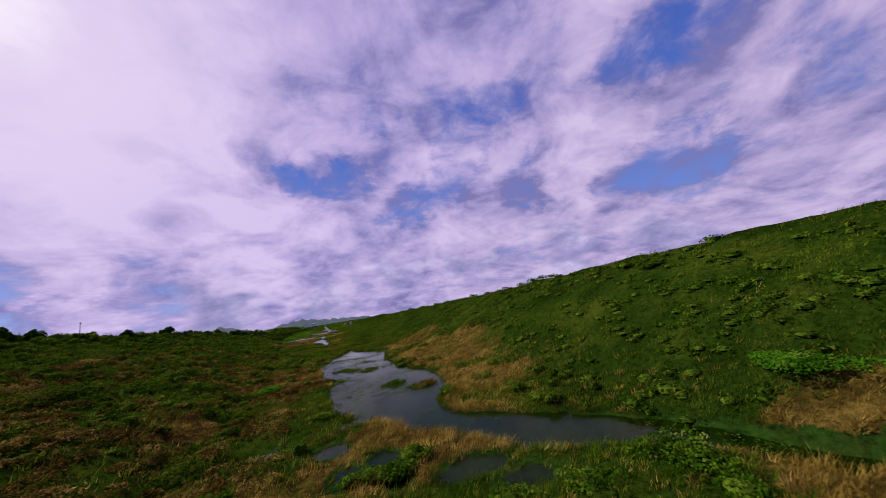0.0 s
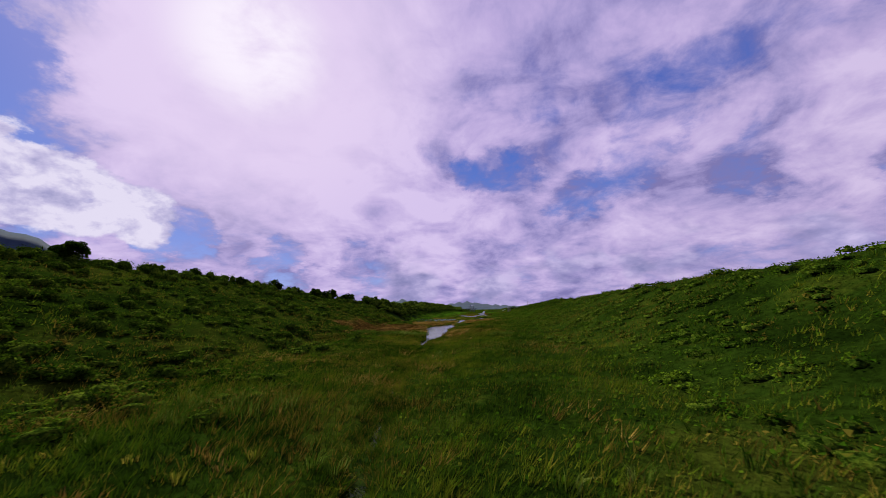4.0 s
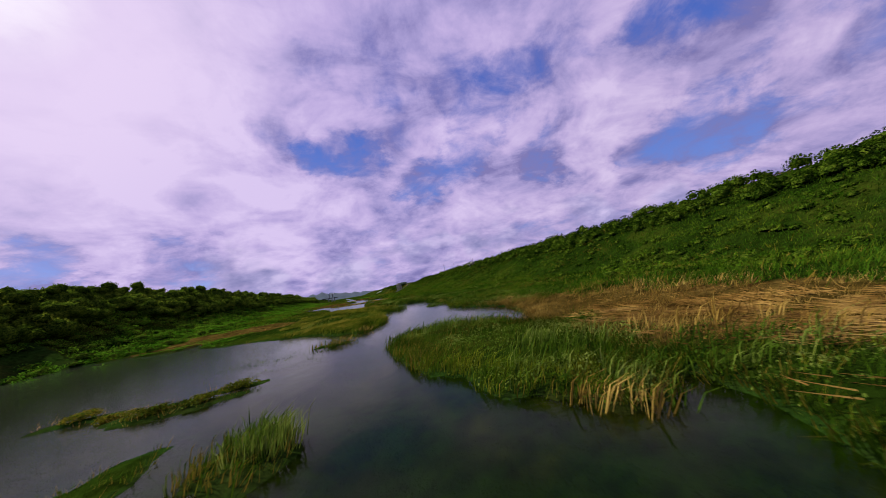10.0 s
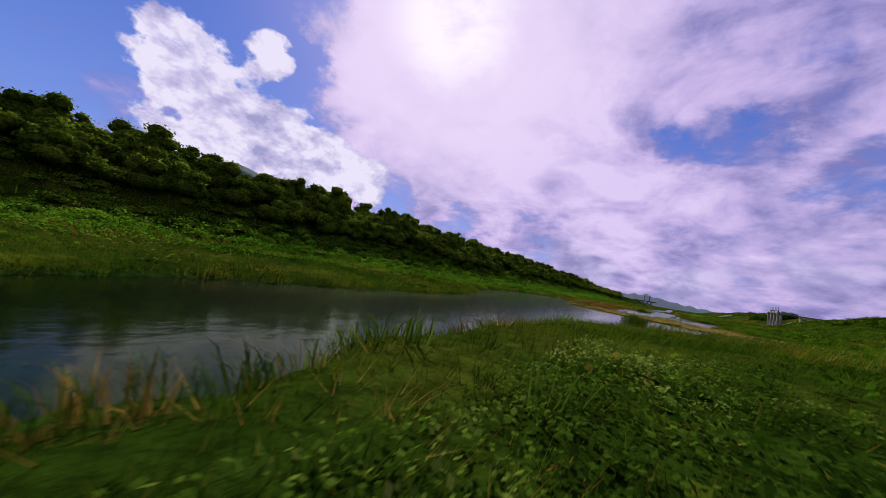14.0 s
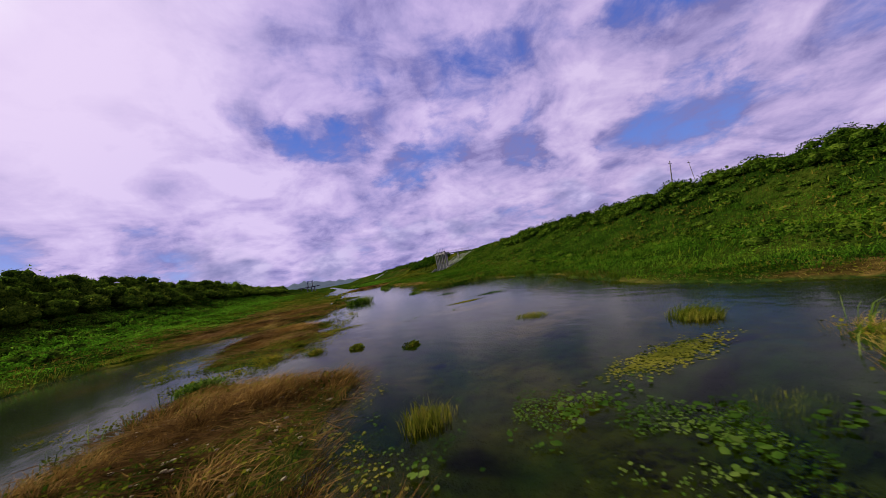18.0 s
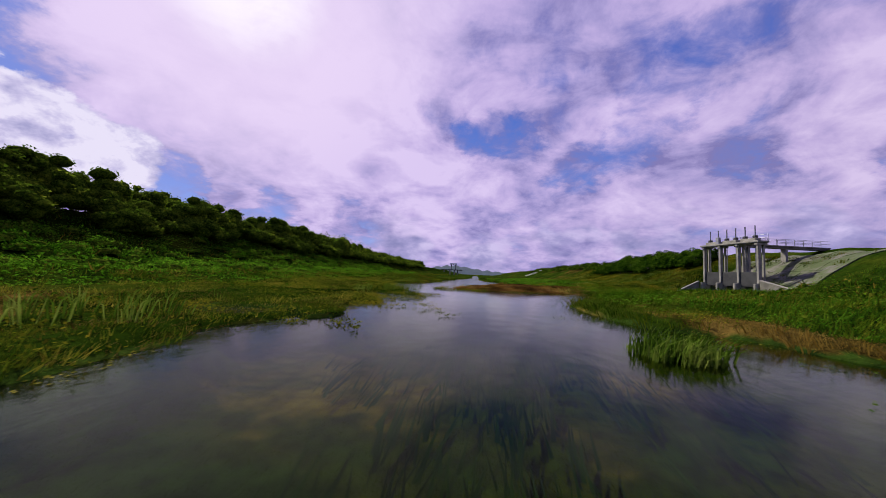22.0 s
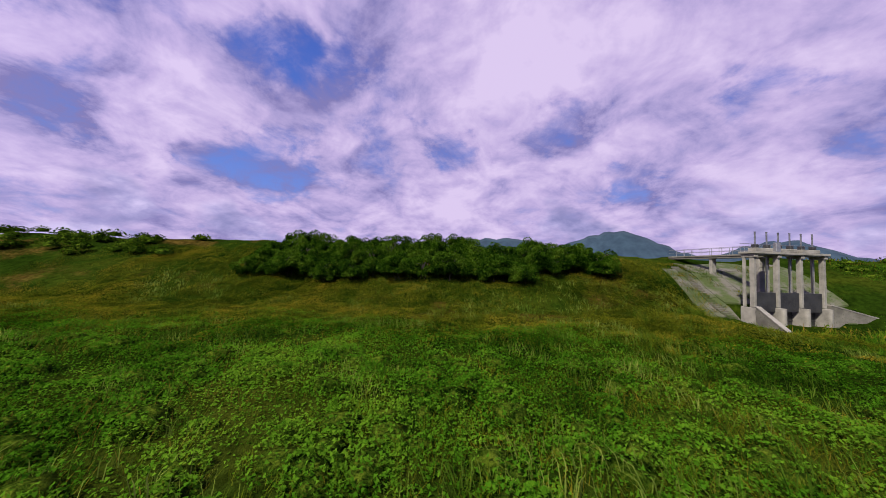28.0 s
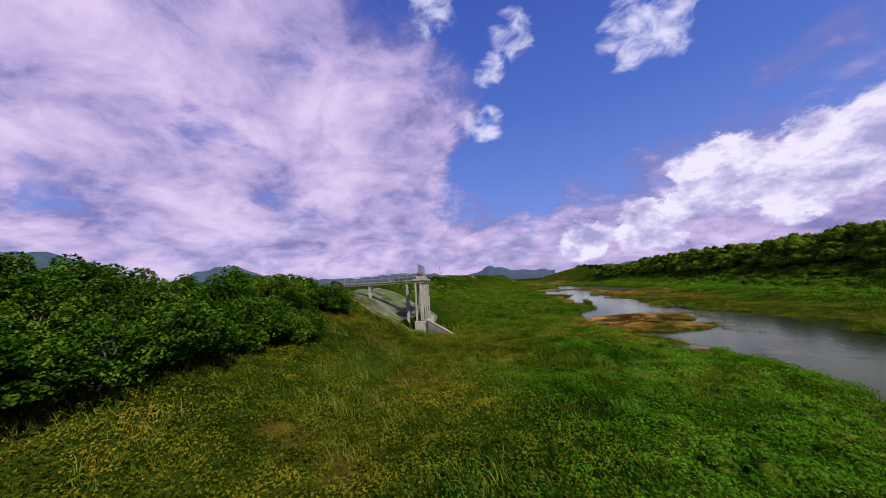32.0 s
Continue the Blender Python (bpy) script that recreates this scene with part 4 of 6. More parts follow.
# floating leaves along the margins and in drifts
y = rng.uniform(20, 720, 150000)
side = rng.random(len(y)) < .6
x = np.where(side, np.interp(y, EDGE[:, 0], EDGE[:, 1]), np.interp(y, EDGE[:, 0], EDGE[:, 2])) + rng.normal(0, 2.2, len(y))
PADS = [(-3, 586, 3, 4), (17, 140, 3, 5), (-3, 128, 6, 8), (.5, 307, 2, 3), 
        (3, 70, 5, 9), (12, 80, 6, 9), (-5, 540, 4, 2), (1, 534, 4, 1.5), (9, 580, 1.5, 1), (11, 571, 1.2, .8), (9, 97, 3, 2.4), (4, 112, 3, 3), (11, 113, 2, 2),
        (1, 86, 5, 5), (5, 79, 6, 6), (-1.5, 549, 2, 2), (.5, 547.5, 1.8, 1.6), (1.6, 545.4, 1.3, 1.1), (3, 543.8, 1.2, .8), (-22, 395, 6, 4), (-11, 396, 4, 2),
        (-30, 402, 8, 2), (-2, 119, 5, 3), (16, 128, 3, 6), (8, 127, 4, 3), (1, 60, 4, 6)]
mass = len(x)
for px_, py_, rx_, ry_ in PADS:
    x = np.concatenate([x, rng.normal(px_, rx_ * .6, 1000)])
    y = np.concatenate([y, rng.normal(py_, ry_ * .6, 1000)])
sx_, sy_ = scatter(60000, -10, 24, 58, 152)
slack = fractal(sx_, sy_, 5, 131, 3) + .25 * fractal(sx_, sy_, 1.5, 133, 2) > .12
x, y = np.r_[x, sx_[slack]], np.r_[y, sy_[slack]]
d = shore(x, y)
keep = (d < 0) & ((np.arange(len(x)) > mass) | ((d > -4) & (fractal(x, y, 4, 91) > .12))) & (fractal(x, y, 1.2, 93, 2) > -.25) & ((y < 535) | (y > 556) | (fractal(x, y, .9, 97, 3) > .12))
x, y = x[keep], y[keep]
co, tri = leaves(x, y, rng.uniform(.01, .07, len(x)), np.where(y < 160, .15, .07), .35)
co[:, 2] = np.maximum(co[:, 2], .006)
stuff("floating_leaves", co, tri, M_LILY, "small green leaves floating in mats on the shallows", "water plants")

# yellow algae along the rims of the mats
y = rng.uniform(505, 688, 170000)
x = centre(y) + rng.normal(0, 11, len(y))
d = shore(x, y)
keep = (d < .15) & (d > -.9) & (fractal(x, y, 5, 95) > .12)
x, y = x[keep], y[keep]
for px_, py_, rx_, ry_ in ((-3.8, 568.9, 1.3, .6), (-5, 567.6, .8, .5), (7.2, 568.7, .9, .3), (4.6, 548.2, 1.5, .45), (-2, 533.4, 3.2, .35), (3, 531.4, 2.5, .3), (-5, 534.6, 1.2, .5)):
    x, y = np.r_[x, rng.normal(px_, rx_ * .7, 1500)], np.r_[y, rng.normal(py_, ry_ * .7, 1500)]
co, tri = leaves(x, y, rng.uniform(.008, .02, len(x)), .085, .04)
co[:, 2] = np.maximum(co[:, 2], .005)
stuff("algae", co, tri, M_ALGAE, "yellow-green algae floating along the water's edge", "algae")

# weed combed out by the current under the surface
y = rng.uniform(600, 715, 4800)
x = centre(y) + rng.normal(0, 5, len(y))
d = shore(x, y)
keep = (d < -1.0) & (fractal(x, y * .4, 5, 33) > .0)
x, y, d = x[keep], y[keep], d[keep]
z = np.minimum(height(x, y, d) + .1, -.30)
co, tri = blades(x, y, z, np.full(len(x), 1.3), .09, 3, .3, .25, (.05, 1.0))
co[:, 2] = np.minimum(np.repeat(z, 9).clip(-.8, -.30) + (co[:, 2] - np.repeat(z, 9)) * .2, -.12)
stuff("water_weed", co, tri, M_WEED, "green weed streaming under the water", "water plants")


def ball():
    """A rough unit ball as arrays."""
    bm = bmesh.new()
    bmesh.ops.create_icosphere(bm, subdivisions=2, radius=1)
    bm.verts.index_update()
    v = np.array([p.co[:] for p in bm.verts])
    f = np.array([[p.index for p in q.verts] for q in bm.faces])
    bm.free()
    return v, f


BALL = ball()


def cores(cx, cy, cz, r, tall, k=.80):
    """The lumpy insides of crowns; their material carries the shade as dark colour."""
    v, f = BALL if k > .72 else (ICO, ICO_F)
    n_ = len(cx)
    w = 1 + rng.uniform(-.14, .06, (n_, len(v)))
    co = np.empty((n_, len(v), 3))
    co[:, :, 0] = cx[:, None] + v[None, :, 0] * r[:, None] * k * w
    co[:, :, 1] = cy[:, None] + v[None, :, 1] * r[:, None] * k * w
    co[:, :, 2] = cz[:, None] + v[None, :, 2] * tall[:, None] * k * w
    tri = (f[None] + (np.arange(n_) * len(v))[:, None, None]).reshape(-1, 3)
    return co.reshape(-1, 3), tri


def bushes(name, cx, cy, cz, r, tall, count, size, label, category, leaf=M_BUSH, core=.8):
    co, tri = sprigs(cx, cy, cz, r, tall, count, size)
    ob = stuff(name, co, tri, leaf, label, category)
    if not core:
        return ob
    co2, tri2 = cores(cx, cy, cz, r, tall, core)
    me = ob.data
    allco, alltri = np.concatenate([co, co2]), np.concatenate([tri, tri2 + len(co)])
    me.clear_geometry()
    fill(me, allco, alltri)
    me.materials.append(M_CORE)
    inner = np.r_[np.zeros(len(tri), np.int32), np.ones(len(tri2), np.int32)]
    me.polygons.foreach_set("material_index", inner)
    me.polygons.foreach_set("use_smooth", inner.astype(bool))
    return ob


def crown_leaves(cx, cy, cz, r, tall, count, size):
    """Leaf centres over the shells of many lumps."""
    k = np.repeat(np.arange(len(cx)), count)
    a = rng.uniform(0, 2 * np.pi, len(k))
    u = rng.uniform(-.45, 1, len(k))
    q = np.sqrt(np.clip(1 - u * u, 0, 1)) * rng.uniform(.84, 1.08, len(k))
    x = cx[k] + np.cos(a) * q * r[k]
    y = cy[k] + np.sin(a) * q * r[k]
    z = cz[k] + u * tall[k] * rng.uniform(.84, 1.08, len(k))
    return leaves(x, y, z, size, 1.1)


def sprigs(cx, cy, cz, r, tall, count, size):
    """Crowns seen from afar: sprays of leaf, one triangle each."""
    co, tri = crown_leaves(cx, cy, cz, r, tall, count, size)
    co = co.reshape(-1, 4, 3)
    co[:, 1] += (co[:, 1] - co[:, 3]) * .35
    return co[:, :3].reshape(-1, 3), np.arange(len(co) * 3).reshape(-1, 3)


# the thicket on the far bank, and bushes along the crests
y = rng.uniform(335, 960, 1080)
lx = np.interp(y, LEFT_CREST[:, 0], LEFT_CREST[:, 1])
lt = np.interp(y, LEFT_TOE[:, 0], LEFT_TOE[:, 1])
t = rng.random(len(y)) ** .8
x = -(lt + 12 + 2 * step(y, 400, 440) + 1.5 * step(y, 540, 590) + (lx - lt) * .8 * t + fractal(y, y * 0, 18, 5) * 2.5)
keep = rng.random(len(y)) < step(y, 345, 385)
x, y, t = x[keep], y[keep], t[keep]
g = height(x, y)
r = rng.uniform(1.9, 3.6, len(x))
top = rng.uniform(5.6, 8.3, len(x)) * (.82 + .34 * (fractal(x, y, 13, 15) * .5 + .5)) * np.where(t < .28, .5, 1) * (1 - .35 * step(y, 760, 800)) * (1 + .14 * step(y, 500, 540) * (1 - step(y, 660, 690)))
yb = rng.uniform(360, 900, 430)
xb = -np.interp(yb, LEFT_CREST[:, 0], LEFT_CREST[:, 1]) + rng.uniform(-4, 5, len(yb))
x, y, g = np.r_[x, xb], np.r_[y, yb], np.r_[g, height(xb, yb)]
r, top = np.r_[r, rng.uniform(2.2, 3.2, len(yb))], np.r_[top, rng.uniform(2.6, 4.2, len(yb))]
far_ = y > 745
mid_, tall_ = g + top * .5, top * .54
bushes("far_thicket", x[far_], y[far_], mid_[far_], r[far_], tall_[far_], 80, .6, "dense dark green thicket farther down the valley", "thicket", M_THICKET, .8)
x, y, mid_, r, tall_ = (v[~far_] for v in (x, y, mid_, r, tall_))
k = np.repeat(np.arange(len(x)), 6)
a, u = rng.uniform(0, 2 * np.pi, len(k)), rng.uniform(-.5, 1, len(k))
q = np.sqrt(1 - u * u) * .62
pr = r[k] * rng.uniform(.38, .60, len(k))
px, py, pz = x[k] + np.cos(a) * q * r[k], y[k] + np.sin(a) * q * r[k], mid_[k] + u * tall_[k] * .66
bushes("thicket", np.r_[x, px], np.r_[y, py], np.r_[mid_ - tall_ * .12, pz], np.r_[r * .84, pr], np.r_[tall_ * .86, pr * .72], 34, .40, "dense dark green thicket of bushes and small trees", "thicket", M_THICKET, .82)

y = np.concatenate([rng.uniform(370, 640, 600), rng.uniform(40, 370, 70), rng.uniform(765, 950, 200)])
rx_ = np.interp(y, RIGHT_CREST[:, 0], RIGHT_CREST[:, 1])
x = rx_ + rng.uniform(-9, 2.5, len(y))
g = height(x, y)
r = rng.uniform(.9, 2.0, len(x))
top = rng.uniform(.9, 2.2, len(x)) * np.where(y < 370, .65, 1)
bushes("crest_bushes", x, y, g + top * .4, r, top * .58, 120, .35, "low dark bushes along the crest of the embankment", "bushes", M_BUSH, .70)

# loose bushes dotted over the left slope and flats
x, y = scatter(700, -84, -14, 60, 345)
keep = (fractal(x, y, 20, 19) + rng.uniform(-.4, .4, len(x)) + step(-x, 25, 70) * .25 > .05) & ~((x > -36) & (y > 243) & (y < 300))
keep &= straw(x, y, shore(x, y)) < .5
x, y = x[keep], y[keep]
x, y = np.repeat(x, 3) + rng.normal(0, 1.1, len(x) * 3), np.repeat(y, 3) + rng.normal(0, 1.1, len(y) * 3)
g = height(x, y)
r, top = rng.uniform(.6, 1.5, len(x)), rng.uniform(.6, 1.9, len(x))
yc = rng.uniform(75, 350, 210)
xc = -np.interp(yc, LEFT_CREST[:, 0], LEFT_CREST[:, 1]) + rng.normal(2, 3, len(yc))
x, y, g = np.r_[x, xc], np.r_[y, yc], np.r_[g, height(xc, yc)]
r, top = np.r_[r, rng.uniform(1.0, 2.3, len(yc))], np.r_[top, rng.uniform(1.4, 3.0, len(yc))]
bushes("slope_bushes", x, y, g + top * .28, r, top * .6, 88, .32, "dark rounded bushes scattered over the grassy slope", "bushes")

# green mounds that roughen the slopes
x1, y1 = scatter(3600, -84, -14, 50, 350)
x2, y2 = scatter(4600, 27, 63, 14, 672)
x, y = np.r_[x1, x2], np.r_[y1, y2]
tuft = fractal(x, y, 10, 27) + rng.uniform(-.5, .5, len(x))
keep = (tuft > -.18) & ~((x > -36) & (x < 0) & (y > 243) & (y < 300)) & (straw(x, y, shore(x, y)) < np.where(y < 170, .42, .6)) & ~((np.abs(y - 682) < 17) & (x > 43))
x, y, tuft = x[keep], y[keep], tuft[keep]
g = height(x, y)
r, top = rng.uniform(.5, 1.7, len(x)), rng.uniform(.35, 1.05, len(x))
for name, sel, mat_, label in (("slope_mounds", tuft < .5, M_HERB, "rounded green mounds of herbs on the grassy slopes"),
                               ("dark_mounds", tuft >= .5, M_BUSH, "dark green leafy mounds on the grassy slopes")):
    bushes(name, x[sel], y[sel], g[sel] + top[sel] * .15, r[sel], top[sel] * .7, 36, .32, label, "plants", mat_, .62)

# leafy mounds at the foot of the thicket
y = rng.uniform(395, 800, 1500)
x = -(np.interp(y, LEFT_TOE[:, 0], LEFT_TOE[:, 1]) + rng.uniform(-5, 16, len(y)))
g = height(x, y)
r, top = rng.uniform(.8, 2.2, len(x)), rng.uniform(.5, 1.6, len(x))
bushes("foot_mounds", x, y, g + top * .25, r, top * .6, 90, .26, "bright green leafy mounds below the thicket", "plants", M_VINE, .70)

# leafy bushes on the rough marsh at the head of the reach
x1, y1 = scatter(90, -38, 30, 14, 118)
x2, y2 = scatter(70, -62, -27, 285, 335)
x, y = np.r_[x1, x2], np.r_[y1, y2]
d = shore(x, y)
keep = d > .3
x, y = x[keep], y[keep]
x, y = np.repeat(x, 3) + rng.normal(0, .8, len(x) * 3), np.repeat(y, 3) + rng.normal(0, .8, len(x) * 3)
g = height(x, y)
r, top = rng.uniform(.6, 1.4, len(x)), rng.uniform(.5, 1.3, len(x))
bushes("marsh_bushes", x, y, g + top * .3, r, top * .65, 170, .22, "leafy green bushes on the rough marsh", "bushes", M_HERB)

# leafy mounds along the shore past the gate
x, y = scatter(420, 9, 24, 698, 745)
d = shore(x, y)
keep = (d > .3) & (fractal(x, y, 4, 151, 3) + rng.uniform(-.3, .3, len(x)) > -.15)
x, y = x[keep], y[keep]
r, top = rng.uniform(.5, 1.2, len(x)), rng.uniform(.35, .8, len(x))
bushes("shore_mounds", x, y, height(x, y) + top * .15, r, top * .7, 260, .12, "bright green leafy mounds along the shore past the gate", "plants", M_VINE, .7)

# dark bushes that hang over the shore of the weedy pool
x, y = scatter(420, -32, -2, 126, 182)
d = shore(x, y)
keep = (d > .6) & (d < 22) & (fractal(x, y, 7, 149, 3) + rng.uniform(-.3, .3, len(x)) > -.1)
x, y = x[keep], y[keep]
g = height(x, y)
r, top = rng.uniform(.7, 1.7, len(x)), rng.uniform(.7, 1.8, len(x))
bushes("shore_bushes", x, y, g + top * .25, r, top * .6, 110, .24, "dark green bushes crowding the shore of the pool", "bushes", M_HERB, .7)

# brown dead scrub among the green on the near slope
x, y = scatter(1300, -52, -6, 35, 160)
keep = (fractal(x, y, 14, 83) + rng.uniform(-.3, .3, len(x)) + .3 * step(-y, -90, -60) > .05) & (shore(x, y) > 1.5)
x, y = x[keep], y[keep]
g = height(x, y)
r, top = rng.uniform(.7, 1.8, len(x)), rng.uniform(.5, 1.2, len(x))
bushes("dead_scrub", x, y, g + top * .2, r, top * .6, 120, .26, "brown withered scrub on the lower slope", "bushes", M_MAT, 0)

# tussocks of mixed colour over the rough marsh at the head of the reach
x, y = scatter(2600, -46, 40, 12, 165)
d = shore(x, y)
keep = (d > .1) & (x > -40 + (y - 12) * .12) & (x < 36)
x, y, d = x[keep], y[keep], d[keep]
z = height(x, y, d)
kind_ = fractal(x, y, 7, 111, 3) + rng.uniform(-.35, .35, len(x)) + .5 * (straw(x, y, d) - .4)
for name, lo, hi, mat_, tall_, label in (("dark_tussocks", -9, -.3, M_REED, .75, "dark green grass tussocks on the marsh"),
                                         ("olive_tussocks", -.3, .12, M_STALK, .65, "yellow-green grass tussocks on the marsh"),
                                         ("straw_tussocks", .12, .5, M_DRY, .6, "straw-coloured grass tussocks on the marsh"),
                                         ("brown_tussocks", .5, 9, M_RUST, .5, "rust-brown withered tussocks on the marsh")):
    sel = (kind_ >= lo) & (kind_ < hi)
    co, tri = bent_blades(x[sel], y[sel], z[sel], tall_ * rng.uniform(.6, 1.3, sel.sum()), .055, 22, .45, .75, (.3, -.1))
    stuff(name, co, tri, mat_, label, "grass")

# grass that hangs over the water's edge
y = rng.uniform(14, 750, 46000)
left_ = rng.random(len(y)) < .5
x = np.where(left_, np.interp(y, EDGE[:, 0], EDGE[:, 1]), np.interp(y, EDGE[:, 0], EDGE[:, 2])) + rng.normal(0, 1.6, len(y))
x2, y2 = scatter(3000, -4, 9, 370, 396)
x, y, left_ = np.r_[x, x2], np.r_[y, y2], np.r_[left_, x2 < 3]
d = shore(x, y)
keep = (d > -.12) & (d < .7) & (low(x, y) < .5) & ~((y > 515) & (y < 560) & (x < 26)) & ~((x < -7) & (y > 383) & (y < 392))
x, y, d, left_ = x[keep], y[keep], d[keep], left_[keep]
z = np.maximum(height(x, y, d), 0)
dead = straw(x, y, d) + rng.uniform(-.25, .25, len(x)) > .5
for name, sel, mat_, label in (("bank_edge_grass", ~dead, M_GRASS, "green grass hanging over the water's edge"), ("bank_edge_straw", dead, M_DRY, "dead grass hanging over the water's edge")):
    parts_ = []
    for way, side_ in ((.75, True), (-.75, False)):
        k = sel & (left_ == side_)
        parts_.append(bent_blades(x[k], y[k], z[k], .4 + .35 * rng.random(k.sum()), .032, 7, .35, .8, (way, -.25)))
    co = np.concatenate([parts_[0][0], parts_[1][0]])
    stuff(name, co, np.concatenate([parts_[0][1], parts_[1][1] + len(parts_[0][0])]), mat_, label, "grass")

# tall withered grass over the brown flat
x, y = scatter(9000, -62, -5, 246, 305)
x, y, d, z = on_land(x, y, .3)
keep = (fractal(x, y, 6, 139, 3) + rng.uniform(-.3, .3, len(x)) > -.35) & (y > 247 + np.clip(x + 22, 0, 14) * .5)
keep &= z < np.where(y < 275, 4.6, 2.2) + .8 * fractal(x, y, 8, 143, 2)
x, y, z = x[keep], y[keep], z[keep]
dark_ = rng.random(len(x)) < .6
for name, sel, mat_, label in (("withered_grass", dark_, M_MAT, "dark brown withered grass standing on the flat"), ("rust_grass", ~dark_, M_RUST, "rust-brown withered grass standing on the flat")):
    co, tri = bent_blades(x[sel], y[sel], z[sel], .5 + .4 * rng.random(sel.sum()), .05, 10, .5, .8, (.5, -.1))
    stuff(name, co, tri, mat_, label, "grass")

# the heap of stalks off the spit, in rough tufts
x, y = scatter(1500, -12.5, -2.5, 545, 561)
d = shore(x, y)
keep = (d > -.2) & (fractal(x, y, 1.6, 141, 3) > .0)
x, y, d = x[keep], y[keep], d[keep]
z = np.maximum(height(x, y, d), 0)
co, tri = bent_blades(x, y, z, .26 + .45 * np.clip(fractal(x, y, 1.6, 141, 3), 0, 1) + .15 * rng.random(len(x)), .022, 12, .25, 1.6, (.9, .1))
stuff("heaped_stalks", co, tri, M_RUST, "rust-brown stalks heaped in rough tufts by the river", "grass")

# lodged, rust-coloured grass: x, y, half width, half length, number of tufts
LODGED = [(-8, 100, 8, 12, 900), (-20, 96, 12, 12, 600), (-22, 268, 16, 26, 900), (-13, 266, 5, 16, 700), (4, 352, 5, 7, 700), (9, 350, 6, 9, 500), (12, 376, 4, 7, 400),
          (9.4, 672.6, 7, 2.6, 1700), (11.8, 683, 7, 2.6, 1500), (-7.5, 554, 4, 6, 300), (-9, 574, 4, 8, 900), (-13, 591, 11, 6, 1300), (-12, 604, 10, 10, 900)]
co, tri, shift_ = [], [], 0
for lx_, ly_, rx_, ry_, count in LODGED:
    x, y = rng.normal(lx_, rx_ * .55, count), rng.normal(ly_, ry_ * .55, count)
    d = shore(x, y)
    keep = (d > -.15) & (fractal(x, y, 3, 113, 3) > -.35)
    x, y, d = x[keep], y[keep], d[keep]
    fine_ = ly_ > 500
    c_, t_ = lying(x, y, np.maximum(height(x, y, d), .01), .55 if fine_ else .9, .013 if fine_ else .020, 13 if fine_ else 8, .4, 115, .2, .15 if fine_ else None)
    co.append(c_)
    tri.append(t_ + shift_)
    shift_ += len(c_)
stuff("lodged_grass", np.concatenate(co), np.concatenate(tri), M_RUST, "rust-brown lodged grass lying in swirls on the banks", "grass")

# leafy herbs crowding the banks of the narrow reach
x1, y1 = scatter(60000, 7, 24, 446, 480)
x2, y2 = scatter(34000, 12, 26, 398, 446)
x3, y3 = scatter(26000, -4, 9, 370, 396)
x, y = np.r_[x1, x2, x3], np.r_[y1, y2, y3]
d = shore(x, y)
hump = fractal(x, y, 1.5, 121, 3)
keep = (d > -.1) & (d < 9) & (hump + rng.uniform(-.3, .3, len(x)) > -.25)
x, y, d, hump = x[keep], y[keep], d[keep], hump[keep]
z = height(x, y, d) + np.clip(.28 + .4 * hump, .04, .8) * rng.uniform(.4, 1.1, len(x))
co, tri = leaves(x, y, z, .085, 1.1)
stuff("bank_herbs", co, tri, M_REED, "low leafy herbs crowding the river banks", "plants")
x1, y1 = scatter(5200, -14, 7, 420, 452)
x2, y2 = scatter(2600, -12, 4, 400, 424)
x, y = np.r_[x1, x2], np.r_[y1, y2]
x, y, d, z = on_land(x, y, .0)
keep = fractal(x, y, 4, 123, 3) > -.25
x, y, z = x[keep], y[keep], z[keep]
co, tri = bent_blades(x, y, z, .5 + .2 * fractal(x, y, 2, 145, 2), .024, 8, .35, .7, (.9, -.3))
stuff("wind_bent_grass", co, tri, M_STALK, "olive grass blown flat over the bank", "grass")

# round floating pads in clusters: x, y, half width, half length
PAD_SPOTS = [(2.9, 545.2, .9, .7), (1.6, 545.0, .8, .4), (3.6, 544.2, .6, .4), (.6, 547.4, 1.6, .8), (-2.4, 547.8, .8, .7), (-.4, 649.2, .35, .2), (-1.6, 650, .6, .5), (1.9, 565.1, .9, .35),
             (4.6, 565.3, .3, .2), (19.5, 134, 2.6, 3.4), (-4, 127, 4.5, 2.2), (2.5, 130.5, 2.4, 2.0), (1.8, 307.4, 1.3, 1.4), (-9.6, 276.5, .8, 1.2), (-1, 285, 1, 3), (9, 97.5, 3, 1.2), (1, 89, 3, 2.4), (-7, 126, 5, 2)]
pad = np.array([(math.cos(k * math.pi / 4), math.sin(k * math.pi / 4)) for k in range(8)])
co, tri = [], []
for px_, py_, rx_, ry_ in PAD_SPOTS:
    big_ = py_ < 320
    for _ in range(int((26 if big_ else 80) * max(rx_ * ry_, .4))):
        cx, cy = rng.normal(px_, rx_ * .6), rng.normal(py_, ry_ * .6)
        if not big_ and fractal(np.array([cx]), np.array([cy]), .7, 99, 2)[0] < .0:
            continue
        s_ = rng.uniform(.04, .085) * (3.0 if py_ < 200 else 1.5 if big_ else 1.0)
        tx, ty, up_ = rng.normal(0, .16), rng.normal(0, .16), rng.uniform(.02, .10)
        base = len(co) * 8
        ring = pad * s_ * rng.uniform(.85, 1.15, (8, 1))
        co.append(np.stack([cx + ring[:, 0], cy + ring[:, 1], np.maximum(up_ + ring[:, 0] * tx + ring[:, 1] * ty, .01)], 1))
        tri.extend([(base, base + k, base + k + 1) for k in range(1, 7)])
stuff("floating_pads", np.concatenate(co), np.array(tri), M_LILY, "round green pads floating in clusters on the river", "water plants")

